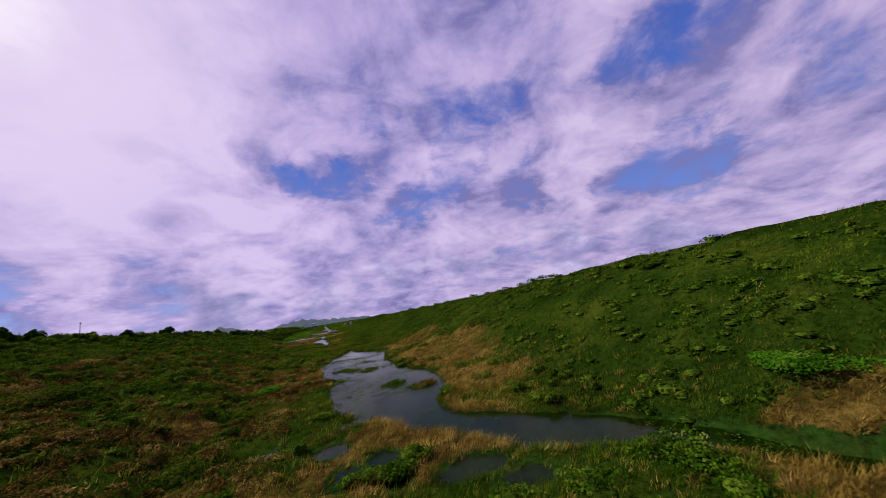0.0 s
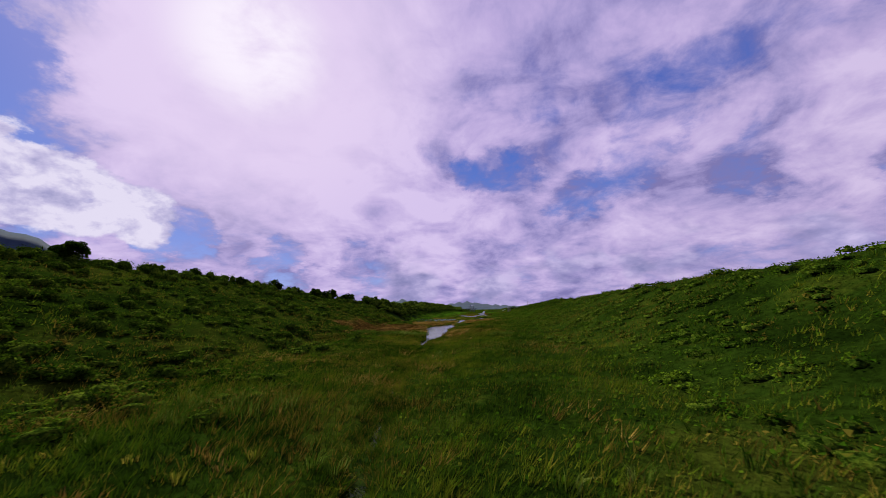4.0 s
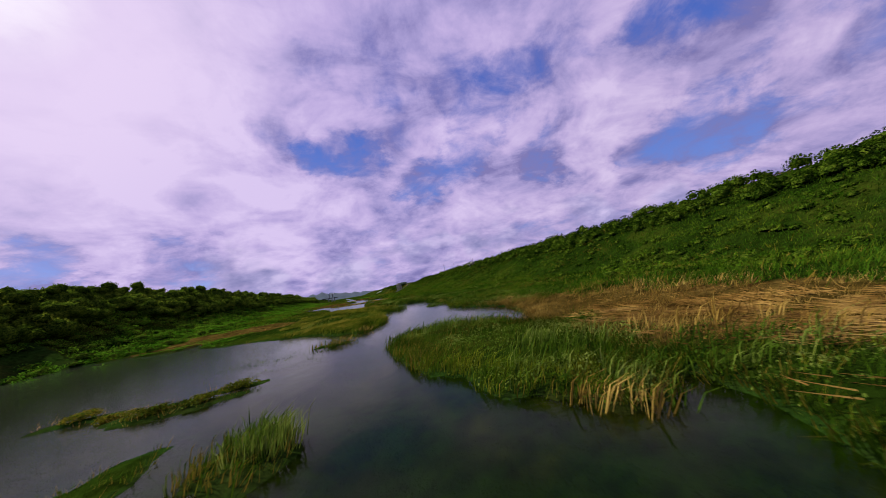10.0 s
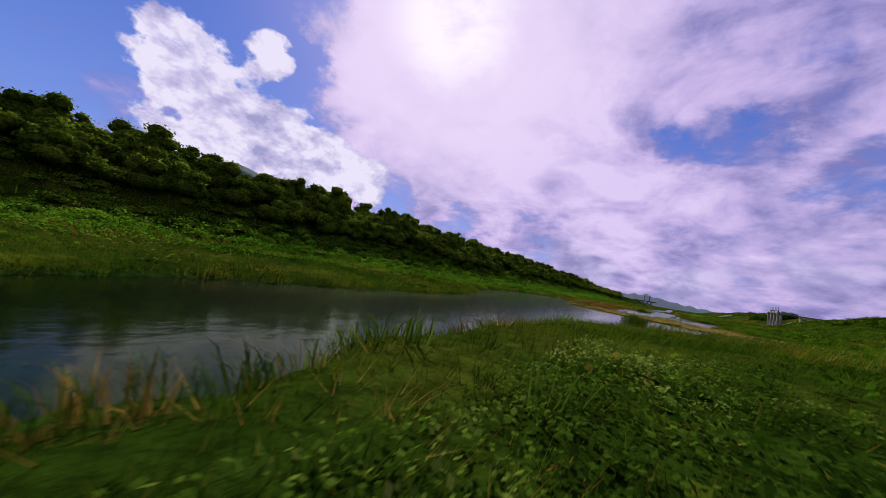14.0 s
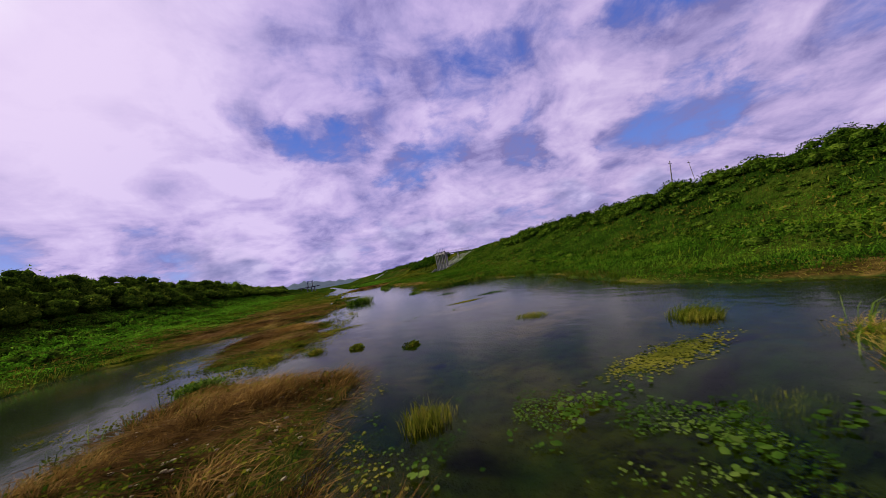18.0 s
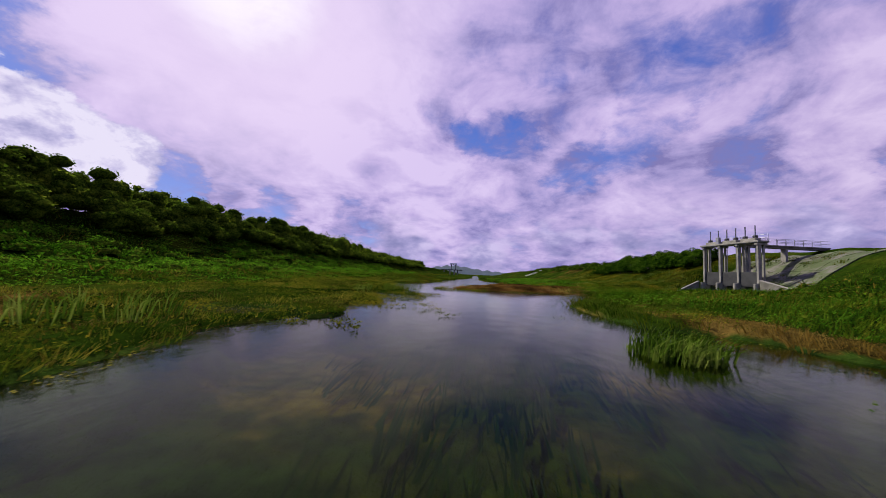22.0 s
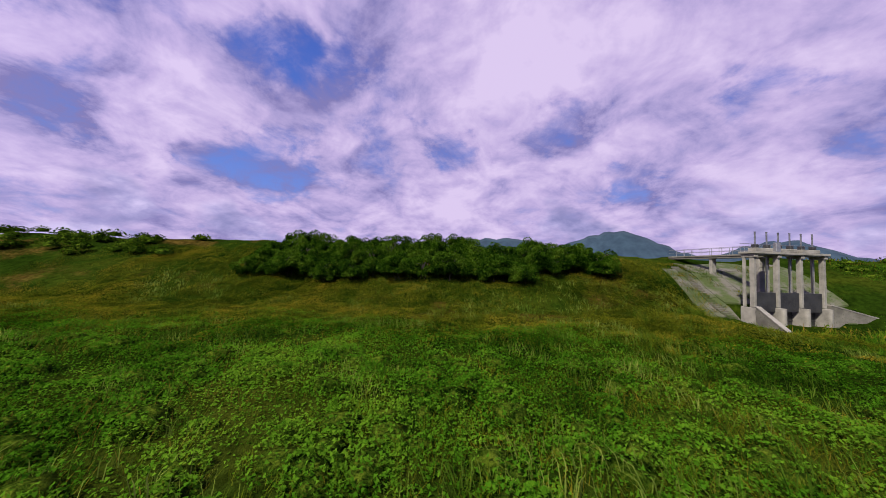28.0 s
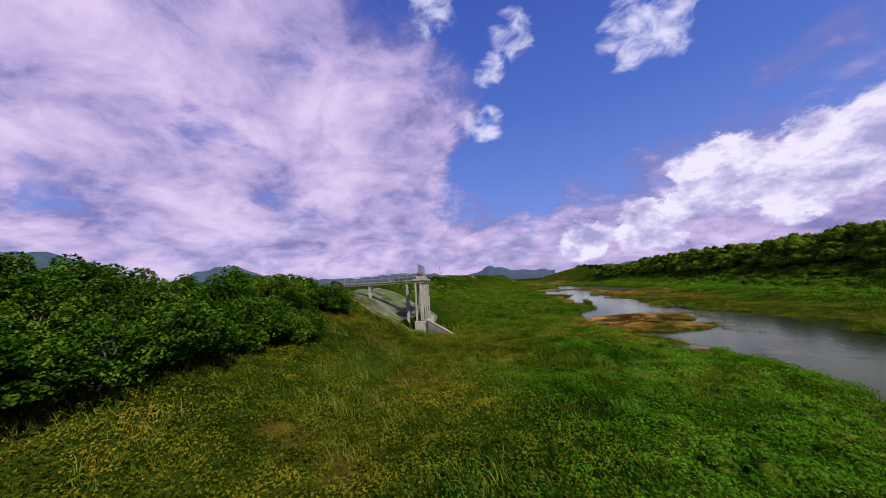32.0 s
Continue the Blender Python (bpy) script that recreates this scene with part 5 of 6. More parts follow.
# ---------------------------------------------------------------- things
def part(name, bm, mat, parent=None, label=""):
    me = bpy.data.meshes.new(name)
    bm.to_mesh(me)
    bm.free()
    me.materials.append(mat)
    ob = new(name, me)
    ob.parent = parent
    if label:
        ob["label"] = label
    return ob


def empty(name, m, label, category, group="", kind=""):
    ob = tagged(new(name), label, category, group, kind)
    ob.matrix_world = m
    return ob


def box(bm, c_, size, bevel=0.0, taper=1.0, turn=0.0):
    """A bevelled block about c_; taper shrinks its top."""
    r = bmesh.ops.create_cube(bm, size=1.0)
    vs = r["verts"]
    for v in vs:
        k = taper if v.co.z > 0 else 1.0
        p = Vector((v.co.x * size[0] * k, v.co.y * size[1] * k, v.co.z * size[2]))
        p.rotate(Euler((0, 0, turn)))
        v.co = p + Vector(c_)
    if bevel:
        es = list({e for v in vs for e in v.link_edges})
        bmesh.ops.bevel(bm, geom=es, offset=bevel, segments=1, affect="EDGES")
    return bm


def tube(bm, a, b_, r0, r1=None, sides=8):
    a, b_ = Vector(a), Vector(b_)
    r1 = r0 if r1 is None else r1
    q = (b_ - a).to_track_quat("Z", "Y")
    rings = []
    for p, r in ((a, r0), (b_, r1)):
        rings.append([bm.verts.new(p + q @ Vector((math.cos(k * 2 * math.pi / sides) * r, math.sin(k * 2 * math.pi / sides) * r, 0)))
                      for k in range(sides)])
    for k in range(sides):
        bm.faces.new((rings[0][k], rings[0][(k + 1) % sides], rings[1][(k + 1) % sides], rings[1][k]))
    bm.faces.new(rings[0][::-1])
    bm.faces.new(rings[1])
    return bm


def railing(parent, pts, high=1.05, gap=1.25):
    """Posts and two rails along a run of points."""
    bm = bmesh.new()
    for a, b_ in zip(pts, pts[1:]):
        for h in (high, high * .52):
            tube(bm, Vector(a) + Vector((0, 0, h)), Vector(b_) + Vector((0, 0, h)), .028, sides=6)
    part("rail", bm, M_RAIL, parent)
    for a, b_ in zip(pts, pts[1:]):
        a, b_ = Vector(a), Vector(b_)
        k = max(1, round((b_ - a).length / gap))
        for i in range(k):
            bm = bmesh.new()
            p = a.lerp(b_, i / k)
            tube(bm, p, p + Vector((0, 0, high)), .03, sides=6)
            part("rail_post", bm, M_RAIL, parent)


def land(x, y):
    return float(height(np.array([float(x)]), np.array([float(y)]))[0])


# the sluice gate: local x runs inland, local y along the embankment
GATE = pose(44.4, 682.5, 0, 0, 0, 9.3)
gate = empty("sluice_gate", GATE, "grey concrete sluice gate with slim columns and six stems", "sluice gate")
BAY, DECK = 3.1, 9.0
for k in range(4):
    y0 = (k - 1.5) * BAY
    bm = bmesh.new()
    box(bm, (.45, y0, 5.7), (.5, .34, 6.1), .03)
    part("front_column", bm, M_CONC, gate)
    bm = bmesh.new()
    box(bm, (1.3, y0 + .12, 5.7), (.26, .24, 6.1), .02)
    part("rear_column", bm, M_CONC, gate)
    bm = bmesh.new()
    box(bm, (.8, y0, 8.5), (1.55, .5, .3), .03)
    part("cap_beam", bm, M_CONC, gate)
    bm = bmesh.new()
    wide = .62 if 0 < k < 3 else .5
    box(bm, (.75, y0, 1.0), (1.9, wide, 3.2), .05)
    tube(bm, (-.15, y0, -.6), (-.15, y0, 2.58), wide * .5, sides=14)
    part("pier", bm, M_CONC, gate, "stained concrete pier with a rounded nose")
for k in range(3):
    y0 = (k - 1) * BAY
    bm = bmesh.new()
    box(bm, (.55, y0, 3.25), (.3, BAY - .38, 2.2), .02)
    part("breast_wall", bm, M_STEEL, gate, "dark grey panel between the columns")
    bm = bmesh.new()
    box(bm, (1.1, y0, 1.0), (.12, BAY - .7, 2.2), .02)
    for h in (.5, 1.1, 1.7):
        box(bm, (1.0, y0, h), (.1, BAY - .75, .1), .01)
    part("gate_leaf", bm, M_STEEL, gate, "dark grey steel gate leaf")
    bm = bmesh.new()
    box(bm, (1.55, y0, 1.1), (.3, BAY - .9, 2.6), .02)
    part("culvert_back", bm, M_CONC_D, gate, "dark wall deep in the opening")
    for s_ in (-.25, .25):
        yy = y0 + s_ * BAY
        bm = bmesh.new()
        tube(bm, (.8, yy, 4.0), (.8, yy, DECK), .05, sides=8)
        part("lifting_rod", bm, M_SCREW, gate, "thin lifting rod")
        bm = bmesh.new()
        tube(bm, (.8, yy, DECK), (.8, yy, DECK + 2.3), .08, sides=8)
        tube(bm, (.8, yy, DECK + 2.26), (.8, yy, DECK + 2.36), .1, sides=8)
        part("screw_stem", bm, M_SCREW, gate, "dark screw stem standing above the deck")
    bm = bmesh.new()
    box(bm, (.8, y0, DECK + .24), (.9, 2.5, .42), .05)
    part("hoist_box", bm, M_CONC, gate, "concrete hoist housing")
    for s_ in (-.25, .25):
        bm = bmesh.new()
        box(bm, (.8, y0 + s_ * BAY, DECK + .66), (.5, .5, .42), .06)
        part("hoist_cover", bm, M_STEEL, gate, "dark hoist cover")
bm = bmesh.new()
box(bm, (.8, 0, DECK - .13), (1.8, 10.2, .26), .03)
box(bm, (.8, 0, DECK - .3), (1.6, 9.8, .12), .02)
part("deck", bm, M_CONC, gate, "thin concrete deck slab with a stained edge")
bm = bmesh.new()
box(bm, (.2, 1.75, DECK + .55), (.4, .6, 1.1), .03)
part("control_cabinet", bm, M_RAIL, gate, "grey control cabinet")
railing(gate, [(1.62, -5.0, DECK), (1.62, 5.0, DECK)], 1.0, 1.7)
# footbridge to the crest
bridge = empty("footbridge", GATE, "narrow concrete footbridge with pale railings leading to the gate deck", "footbridge")
bm = bmesh.new()
box(bm, (9.4, 0, DECK - .12), (15.4, 1.3, .22), .03)
part("walkway", bm, M_CONC_D, bridge)
for s_ in (-.45, .45):
    bm = bmesh.new()
    box(bm, (9.4, s_, DECK - .36), (15.4, .18, .26), .02)
    part("girder", bm, M_CONC_D, bridge)
for xx in (3.4, 9.8):
    g0 = land(44.4 + xx, 681.7)
    bm = bmesh.new()
    box(bm, (xx, 0, (DECK - .4 + g0 - .6) / 2), (.42, .8, DECK - g0 + .2), .04)
    part("trestle", bm, M_CONC, bridge)
for s_ in (-.6, .6):
    railing(bridge, [(1.75, s_, DECK), (17.0, s_, DECK)], 1.0, 1.6)
# wing walls: one runs along the bank, the other out towards the river
for a_, b__, h0, h1 in (((.2, -5.1), (-.6, -13.2), 3.0, 1.0), ((-.4, 5.1), (-4.2, 6.0), 2.7, .5)):
    wing = empty("wing_wall", GATE, "sloping concrete wing wall beside the sluice gate", "retaining wall", "wing walls")
    p0, p1 = Vector((*a_, 0)), Vector((*b__, 0))
    side_ = (p1 - p0).normalized().cross(Vector((0, 0, 1))) * .2
    bm = bmesh.new()
    q = [p0 - Vector((0, 0, .6)), p1 - Vector((0, 0, .6)), p1 + Vector((0, 0, h1)), p0 + Vector((0, 0, h0))]
    a = [bm.verts.new(p - side_) for p in q]
    b_ = [bm.verts.new(p + side_) for p in q]
    for i in range(4):
        bm.faces.new((a[i], a[(i + 1) % 4], b_[(i + 1) % 4], b_[i]))
    bm.faces.new(a[::-1])
    bm.faces.new(b_)
    bmesh.ops.recalc_face_normals(bm, faces=bm.faces)
    part("wall", bm, M_CONC_D, wing)
    bm = bmesh.new()
    c0, c1 = p0 + Vector((0, 0, h0 + .07)), p1 + Vector((0, 0, h1 + .07))
    box(bm, (0, 0, 0), (.5, (c1 - c0).length, .14), .02)
    bmesh.ops.transform(bm, verts=bm.verts, matrix=Matrix.Translation((c0 + c1) / 2) @ (c1 - c0).to_track_quat("Y", "Z").to_matrix().to_4x4())
    part("coping", bm, M_CONC, wing, "pale coping")


def slope_slab(name, x0, x1, y0, y1, mat, label, category, nx=9, ny=9, lift=.1, shift=0.0):
    """A pitched-stone lining that lies on the slope, panel by panel."""
    ob = tagged(new(name), label, category)
    for i in range(nx):
        for j in range(ny):
            xa, xb = x0 + (x1 - x0) * i / nx, x0 + (x1 - x0) * (i + 1) / nx
            sa, sb = shift * i / nx, shift * (i + 1) / nx
            ya, yb = y0 + (y1 - y0) * j / ny, y0 + (y1 - y0) * (j + 1) / ny
            g_ = .025
            q = [(xa + g_, ya + g_ + sa), (xb - g_, ya + g_ + sb), (xb - g_, yb - g_ + sb), (xa + g_, yb - g_ + sa)]
            zz = height(np.array([p[0] for p in q]), np.array([p[1] for p in q])) + lift + random.uniform(-.03, .04)
            bm = bmesh.new()
            up_ = [bm.verts.new((p[0], p[1], float(h))) for p, h in zip(q, zz)]
            lo_ = [bm.verts.new((p[0], p[1], float(h) - .4)) for p, h in zip(q, zz)]
            bm.faces.new(up_)
            for k in range(4):
                bm.faces.new((lo_[k], lo_[(k + 1) % 4], up_[(k + 1) % 4], up_[k]))
            bmesh.ops.recalc_face_normals(bm, faces=bm.faces)
            part("panel", bm, mat, ob)
    return ob


slope_slab("stone_revetment", 45.6, 54.5, 687.2, 691.0, M_STONE, "weathered grey stone lining with yellow-green weeds on the slope", "revetment", nx=5, ny=3)
slope_slab("stone_revetment", 45.2, 57.0, 674.6, 677.0, M_STONE, "weathered grey stone lining beside the wing wall", "revetment", ny=3, shift=-2.6)
slope_slab("stone_revetment", 48.0, 58.0, 672.4, 687.2, M_STONE, "weathered grey stone lining behind the gate columns", "revetment", nx=6, ny=8, lift=.15)

# weeds that have rooted in the joints of the lining
x, y = scatter(900, 46.5, 57, 672.5, 691)
keep = (fractal(x, y, 2.6, 147, 3) + .02 * (x - 50) > .02) & ~((np.abs(y - 682) < 6) & (x < 48))
x, y = x[keep], y[keep]
co, tri = blades(x, y, height(x, y) + .15, .2 + .25 * rng.random(len(x)), .04, 14, .4, .8, (.2, -.1))
stuff("lining_weeds", co, tri, M_GRASS, "tufts of grass and weeds rooted in the stone lining", "weeds")

# steps down the north side
steps = tagged(new("embankment_steps"), "narrow weathered concrete steps down the stone slope", "steps")
for k in range(25):
    xx = 45.2 + k * .42
    bm = bmesh.new()
    box(bm, (xx, 688.6, land(xx, 688.6) + .12), (.46, .9, .3), .02)
    part("step", bm, M_STONE, steps)

# the smaller gate upstream
AT = pose(57.5, 520, 0, 0, 0, 4)
small = empty("sluice_gate", AT, "small grey concrete sluice gate with two stems", "sluice gate")
GZ_, TOP = land(57.5, 520), 10.6
for yy in (-1.6, 1.6):
    for xx in (0, 2.4):
        bm = bmesh.new()
        box(bm, (xx, yy, (GZ_ - 1 + TOP) / 2), (.55, .55, TOP - GZ_ + 1), .04)
        part("column", bm, M_CONC, small)
bm = bmesh.new()
box(bm, (1.2, 0, TOP + .15), (4.4, 5.4, .32), .04)
part("deck", bm, M_CONC_D, small)
bm = bmesh.new()
box(bm, (.9, 0, TOP + .65), (1.2, 2.6, .7), .06)
part("hoist_box", bm, M_CONC, small)
for yy in (-.8, .8):
    bm = bmesh.new()
    tube(bm, (.9, yy, TOP + .3), (.9, yy, TOP + 3.4), .09, sides=8)
    part("screw_stem", bm, M_SCREW, small)
bm = bmesh.new()
box(bm, (8.0, 0, TOP + .1), (11, 1.3, .3), .03)
part("walkway", bm, M_CONC_D, small)
railing(small, [(13.4, .6, TOP + .3), (-.8, .6, TOP + .3)], 1.0, 2.0)


def pole(x, y, high, lean, r=.14, arm=True):
    ob = empty("utility_pole", pose(x, y, land(x, y) - .3, lean, lean * .6, 0), "weathered grey utility pole leaning slightly", "pole", "utility poles")
    bm = bmesh.new()
    tube(bm, (0, 0, 0), (0, 0, high), r, r * .65, 10)
    part("shaft", bm, M_POLE, ob)
    bm = bmesh.new()
    tube(bm, (-.5, 0, high - .5), (.5, 0, high - .5), .05, sides=6)
    part("crossarm", bm, M_POLE, ob)


pole(64, 588, 7.2, 4)
pole(72, 588, 7.8, -5, .07)
pole(-80, 160, 6.5, 2)


def branchy(name, tall, spread, count, size, mat, label, category, group, seed, stems=1):
    """A small tree or shrub: stem, limbs and a loose crown of leaves."""
    random.seed(seed)
    ob = tagged(new(name), label, category, group)
    bm = bmesh.new()
    tips = []
    for s_ in range(stems):
        p = Vector((random.uniform(-.3, .3) * (stems > 1), random.uniform(-.3, .3) * (stems > 1), -.3))
        r = tall * .028 / math.sqrt(stems)
        for k in range(4):
            q = p + Vector((random.uniform(-.1, .1), random.uniform(-.1, .1), .2)) * tall * .72
            tube(bm, p, q, r, r * .75, 7)
            p, r = q, r * .75
            if p.z > tall * .55:
                break
    part("trunk", bm, M_BARK, ob)
    top_ = p
    for k in range(6):
        a = k * 2.4 + random.random()
        e = Vector((math.cos(a) * spread * .42, math.sin(a) * spread * .42, tall * random.uniform(.45, .78)))
        bm = bmesh.new()
        m_ = top_.lerp(e, .5) + Vector((0, 0, tall * .05))
        tube(bm, Vector((0, 0, tall * .25)).lerp(top_, random.random()), m_, tall * .014, tall * .010, 6)
        tube(bm, m_, e, tall * .010, tall * .004, 6)
        part("limb", bm, M_BARK, ob)
        tips.append(e)
    n_ = 34
    ang, rad = [random.uniform(0, 6.28) for _ in range(n_)], [spread * .95 * math.sqrt(random.random()) for _ in range(n_)]
    cx, cy = np.array(rad) * np.cos(ang), np.array(rad) * np.sin(ang)
    q = np.hypot(cx, cy) / spread
    cz = tall * (.1 + .74 * np.sqrt(np.clip(1 - q * q * .8, .05, 1)) * np.array([random.uniform(.12, 1.0) for _ in range(n_)]))
    r = np.array([random.uniform(.24, .42) * spread for _ in range(n_)])
    co, tri = crown_leaves(cx, cy, cz, r, r * .85, count // n_, size)
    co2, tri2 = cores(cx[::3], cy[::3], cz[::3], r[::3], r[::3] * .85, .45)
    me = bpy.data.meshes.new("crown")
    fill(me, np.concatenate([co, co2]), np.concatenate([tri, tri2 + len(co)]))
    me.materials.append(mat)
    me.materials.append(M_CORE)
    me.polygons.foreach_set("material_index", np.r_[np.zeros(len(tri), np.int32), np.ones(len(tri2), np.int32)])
    new("crown", me).parent = ob
    return ob


TREES = [branchy("tree", 4.4, 2.1, 4200, .36, M_BUSH, "small dark rounded tree on the crest of the grassy bank", "tree", "crest trees", k) for k in (3, 4, 5)]
SPOTS = [(112, 1.0), (124, 1.1), (135, .85), (150, .9), (160, .7), (176, .9), (205, 1.2), (222, .8), (236, .75), (250, .8), (266, 1.15), (279, .8),
         (290, 1.1), (297, .9), (309, 1.15), (320, 1.0), (331, 1.2), (342, .9)]
for k, (yy, s_) in enumerate(SPOTS):
    xx = -np.interp(yy, LEFT_CREST[:, 0], LEFT_CREST[:, 1]) + random.uniform(-2, 5)
    m = pose(xx, yy, land(xx, yy) - .1, 0, 0, k * 77) @ Matrix.Scale(s_, 4)
    if k < 3:
        TREES[k].matrix_world = m
    else:
        o = copy_thing(TREES[k % 3], pose(0, 0, 0))
        o.matrix_world = m
SHRUBS = [branchy("shrub", 3.4, 1.9, 7600, .16, M_SHRUB, "dense leafy dark green shrub on the embankment slope", "shrub", "embankment shrubs", k, 3) for k in (11, 12, 13, 14)]
k = 0
random.seed(5)
for row, xx in enumerate((47.5, 50.2, 53.0, 55.8)):
    yy = 701.0 + row * .7
    while yy < 749:
        gx = xx + random.uniform(-.8, .8) + (3.5 if yy < 712 and row == 0 else 0)
        m = pose(gx, yy, land(gx, yy) - .15, 0, 0, random.uniform(0, 360)) @ Matrix.Scale(random.uniform(.82, 1.22), 4)
        if k < 4:
            SHRUBS[k].matrix_world = m
        else:
            copy_thing(SHRUBS[k % 4], pose(0, 0, 0)).matrix_world = m
        k += 1
        yy += random.uniform(2.2, 3.6)


def reed_clump(x, y, r, tall, count, mat, label, wind=(.3, -.1), wide=.04):
    ob = tagged(new("reed_clump"), label, "reeds", "reed clumps")
    ob.location = (x, y, max(land(x, y), -.1))
    for k in range(3):
        n_ = count // 3
        a, q = rng.uniform(0, 2 * np.pi, n_), r * np.sqrt(rng.random(n_))
        cx, cy = math.cos(k * 2.1) * r * .3, math.sin(k * 2.1) * r * .3
        co, tri = bent_blades(cx + np.cos(a) * q, cy + np.sin(a) * q, np.zeros(n_), tall * rng.uniform(.55, 1.1, n_), wide, 3, .12, .5, wind)
        me = bpy.data.meshes.new("tuft")
        fill(me, co, tri)
        me.materials.append(mat)
        tagged(new("tuft", me), kind="stuff").parent = ob


reed_clump(0, 595.5, 1.7, 1.35, 520, M_REED, "bright green reed clump standing in the river", (.5, -.1))
reed_clump(10.4, 635.2, 1.0, .95, 300, M_REED, "green reed clump near the bank", (.3, 0))
reed_clump(9.5, 626.1, .7, .8, 140, M_REED, "small dark reed clump in open water", (.1, 0))
reed_clump(11.4, 425.6, 1.3, .75, 110, M_REED, "pale bent reeds leaning over the water", (1.0, -1.2))
reed_clump(5.5, 432, 1.6, 1.2, 300, M_REED, "tall dark green reed clump at the bank's tip", (.1, 0))
reed_clump(5.3, 513.6, 1.2, 1.6, 330, M_REED, "thin green reeds arching over the water", (.35, .1), .022)


def leafy_clump(x, y, r, tall, count, size, mat, label):
    """A rounded plant: a shell of leaves on lumps, with stems inside."""
    ob = tagged(new("leafy_clump"), label, "plants", "leafy clumps")
    ob.location = (x, y, max(land(x, y), -.05))
    for name, k, m_, n_ in (("foliage", .62, mat, count), ("stem_mass", .45, M_REED, count // 6)):
        cx, cy = rng.normal(0, r * k * .75, 14), rng.normal(0, r * k * .75, 14)
        co, tri = crown_leaves(cx, cy, np.full(14, tall * .35), np.full(14, r * .5), tall * rng.uniform(.4, .7, 14), n_ // 14, size)
        me = bpy.data.meshes.new(name)
        fill(me, co, tri)
        me.materials.append(m_)
        tagged(new(name, me), kind="stuff").parent = ob


leafy_clump(5.7, 518.4, .95, .42, 3600, .075, M_OLIVE, "round leafy green clump growing out of the water")
for cx_, cy_, r_, t_ in ((-12, 88, 2.6, 1.2), (36.8, 24, 3.2, .9)):
    leafy_clump(cx_, cy_, r_, t_, 3400, .22, M_VINE, "large bright green leafy bush on the rough marsh")
for cx_, cy_, r_, t_ in ((-29.6, 97.6, 3.2, 1.5), (-36, 70, 4.0, 1.6), (-15.3, 49.3, 3.4, 1.3), (-32, 84, 3.6, 1.5), (-15.6, 70.5, 2.6, 1.1), (22.6, 26, 2.6, .7), (14.7, 26, 1.8, .6), (25.3, 71, 1.9, .6), (29.6, 64, 2.2, .7), (4.4, 37.6, 1.3, .8), (-17, 103, 1.8, .9), (-35.3, 304.5, 1.6, 1.6), (-49, 339, 2.4, 1.6), (-24, 225, 3.5, 1.6)):
    leafy_clump(cx_, cy_, r_, t_, 2200, .22, M_HERB, "dark green leafy bush standing among the grass")
leafy_clump(13.3, 267.5, 3.4, 1.5, 4200, .26, M_HERB, "long mound of tall dark green leaves on the meadow")
leafy_clump(2.2, 307.5, 1.8, .4, 2600, .10, M_BUSH, "dark leafy plants at the water's edge")
leafy_clump(5.5, 307, 2.0, .9, 3400, .11, M_BUSH, "dark leafy plants on the steep bank")
leafy_clump(10.0, 684.8, .8, .4, 900, .10, M_VINE, "small green leafy clump on the brown mats")
leafy_clump(-5, 575.2, .9, .35, 900, .10, M_HERB, "low green clump at the end of the brown mats")
leafy_clump(-9.4, 558.6, .9, .6, 1200, .11, M_REED, "bright green leafy tuft on the heap of stalks")
reed_clump(-2.1, 549.2, .5, .55, 200, M_STALK, "yellow-green stalks standing among floating leaves", (.1, 0), .018)
reed_clump(8.5, 550.1, .7, .55, 300, M_STALK, "low yellow-green tussock standing in the river", (.5, -.2), .022)
reed_clump(5.9, 556.8, .7, .3, 240, M_STALK, "flat yellow-green tussock in the river", (.8, -.2), .022)
reed_clump(3.2, 545.2, .8, .22, 80, M_STALK, "pale bent stalks tangled over floating pads", (1.2, .3), .016)
for cx_, cy_, r_ in ((-5.0, 561.4, .5), (-7.4, 562.2, .6), (-2.9, 559.8, .4), (-.5, 557.2, .35), (-6.2, 565, .5)):
    leafy_clump(cx_, cy_, r_, .25, 420, .09, M_OLIVE, "small ragged olive clump in the shallows")
for cx_, cy_, r_ in ((-12.6, 385.6, .7), (-10.8, 385.9, .8), (-16.2, 388, .8), (-9.4, 387.6, .7), (-21, 386, .9), (-19.2, 386.2, .6), (-14.4, 386.8, .5)):
    leafy_clump(cx_, cy_, r_, .3, 700, .10, M_OLIVE, "ragged olive clump on a mud bar in the side channel")
for cx_, cy_ in ((-1.8, 346.6), (-.7, 345.8)):
    reed_clump(cx_, cy_, .5, .4, 160, M_DRY, "straw-coloured tuft lying in the water", (.9, -.4))
reed_clump(-6.2, 377.8, .9, 1.0, 130, M_REED, "small reed clump standing in shallow water", (.2, 0))
reed_clump(-3, 319, .9, .8, 160, M_DRY, "brown tussock at the narrow of the stream", (.2, 0))
reed_clump(4.8, 678.3, .5, .5, 90, M_REED, "small green tuft in the water", (.2, 0))
reed_clump(3.4, 676.6, .5, .45, 80, M_REED, "small green tuft in the water", (.3, 0))
reed_clump(8.5, 592.4, .8, .5, 120, M_REED, "low green reed tuft off the bank", (.2, 0))
reed_clump(-10, 243, 3.0, 1.5, 500, M_REED, "tall dark green reeds on the bank", (.4, -.1))
for cx_, cy_ in ((-16, 241), (-22, 244), (-6.5, 246), (-13, 246), (-28, 241)):
    reed_clump(cx_, cy_, 3.0, 1.5, 460, M_REED, "tall wind-bent green reeds beside the brown flat", (.5, -.1))
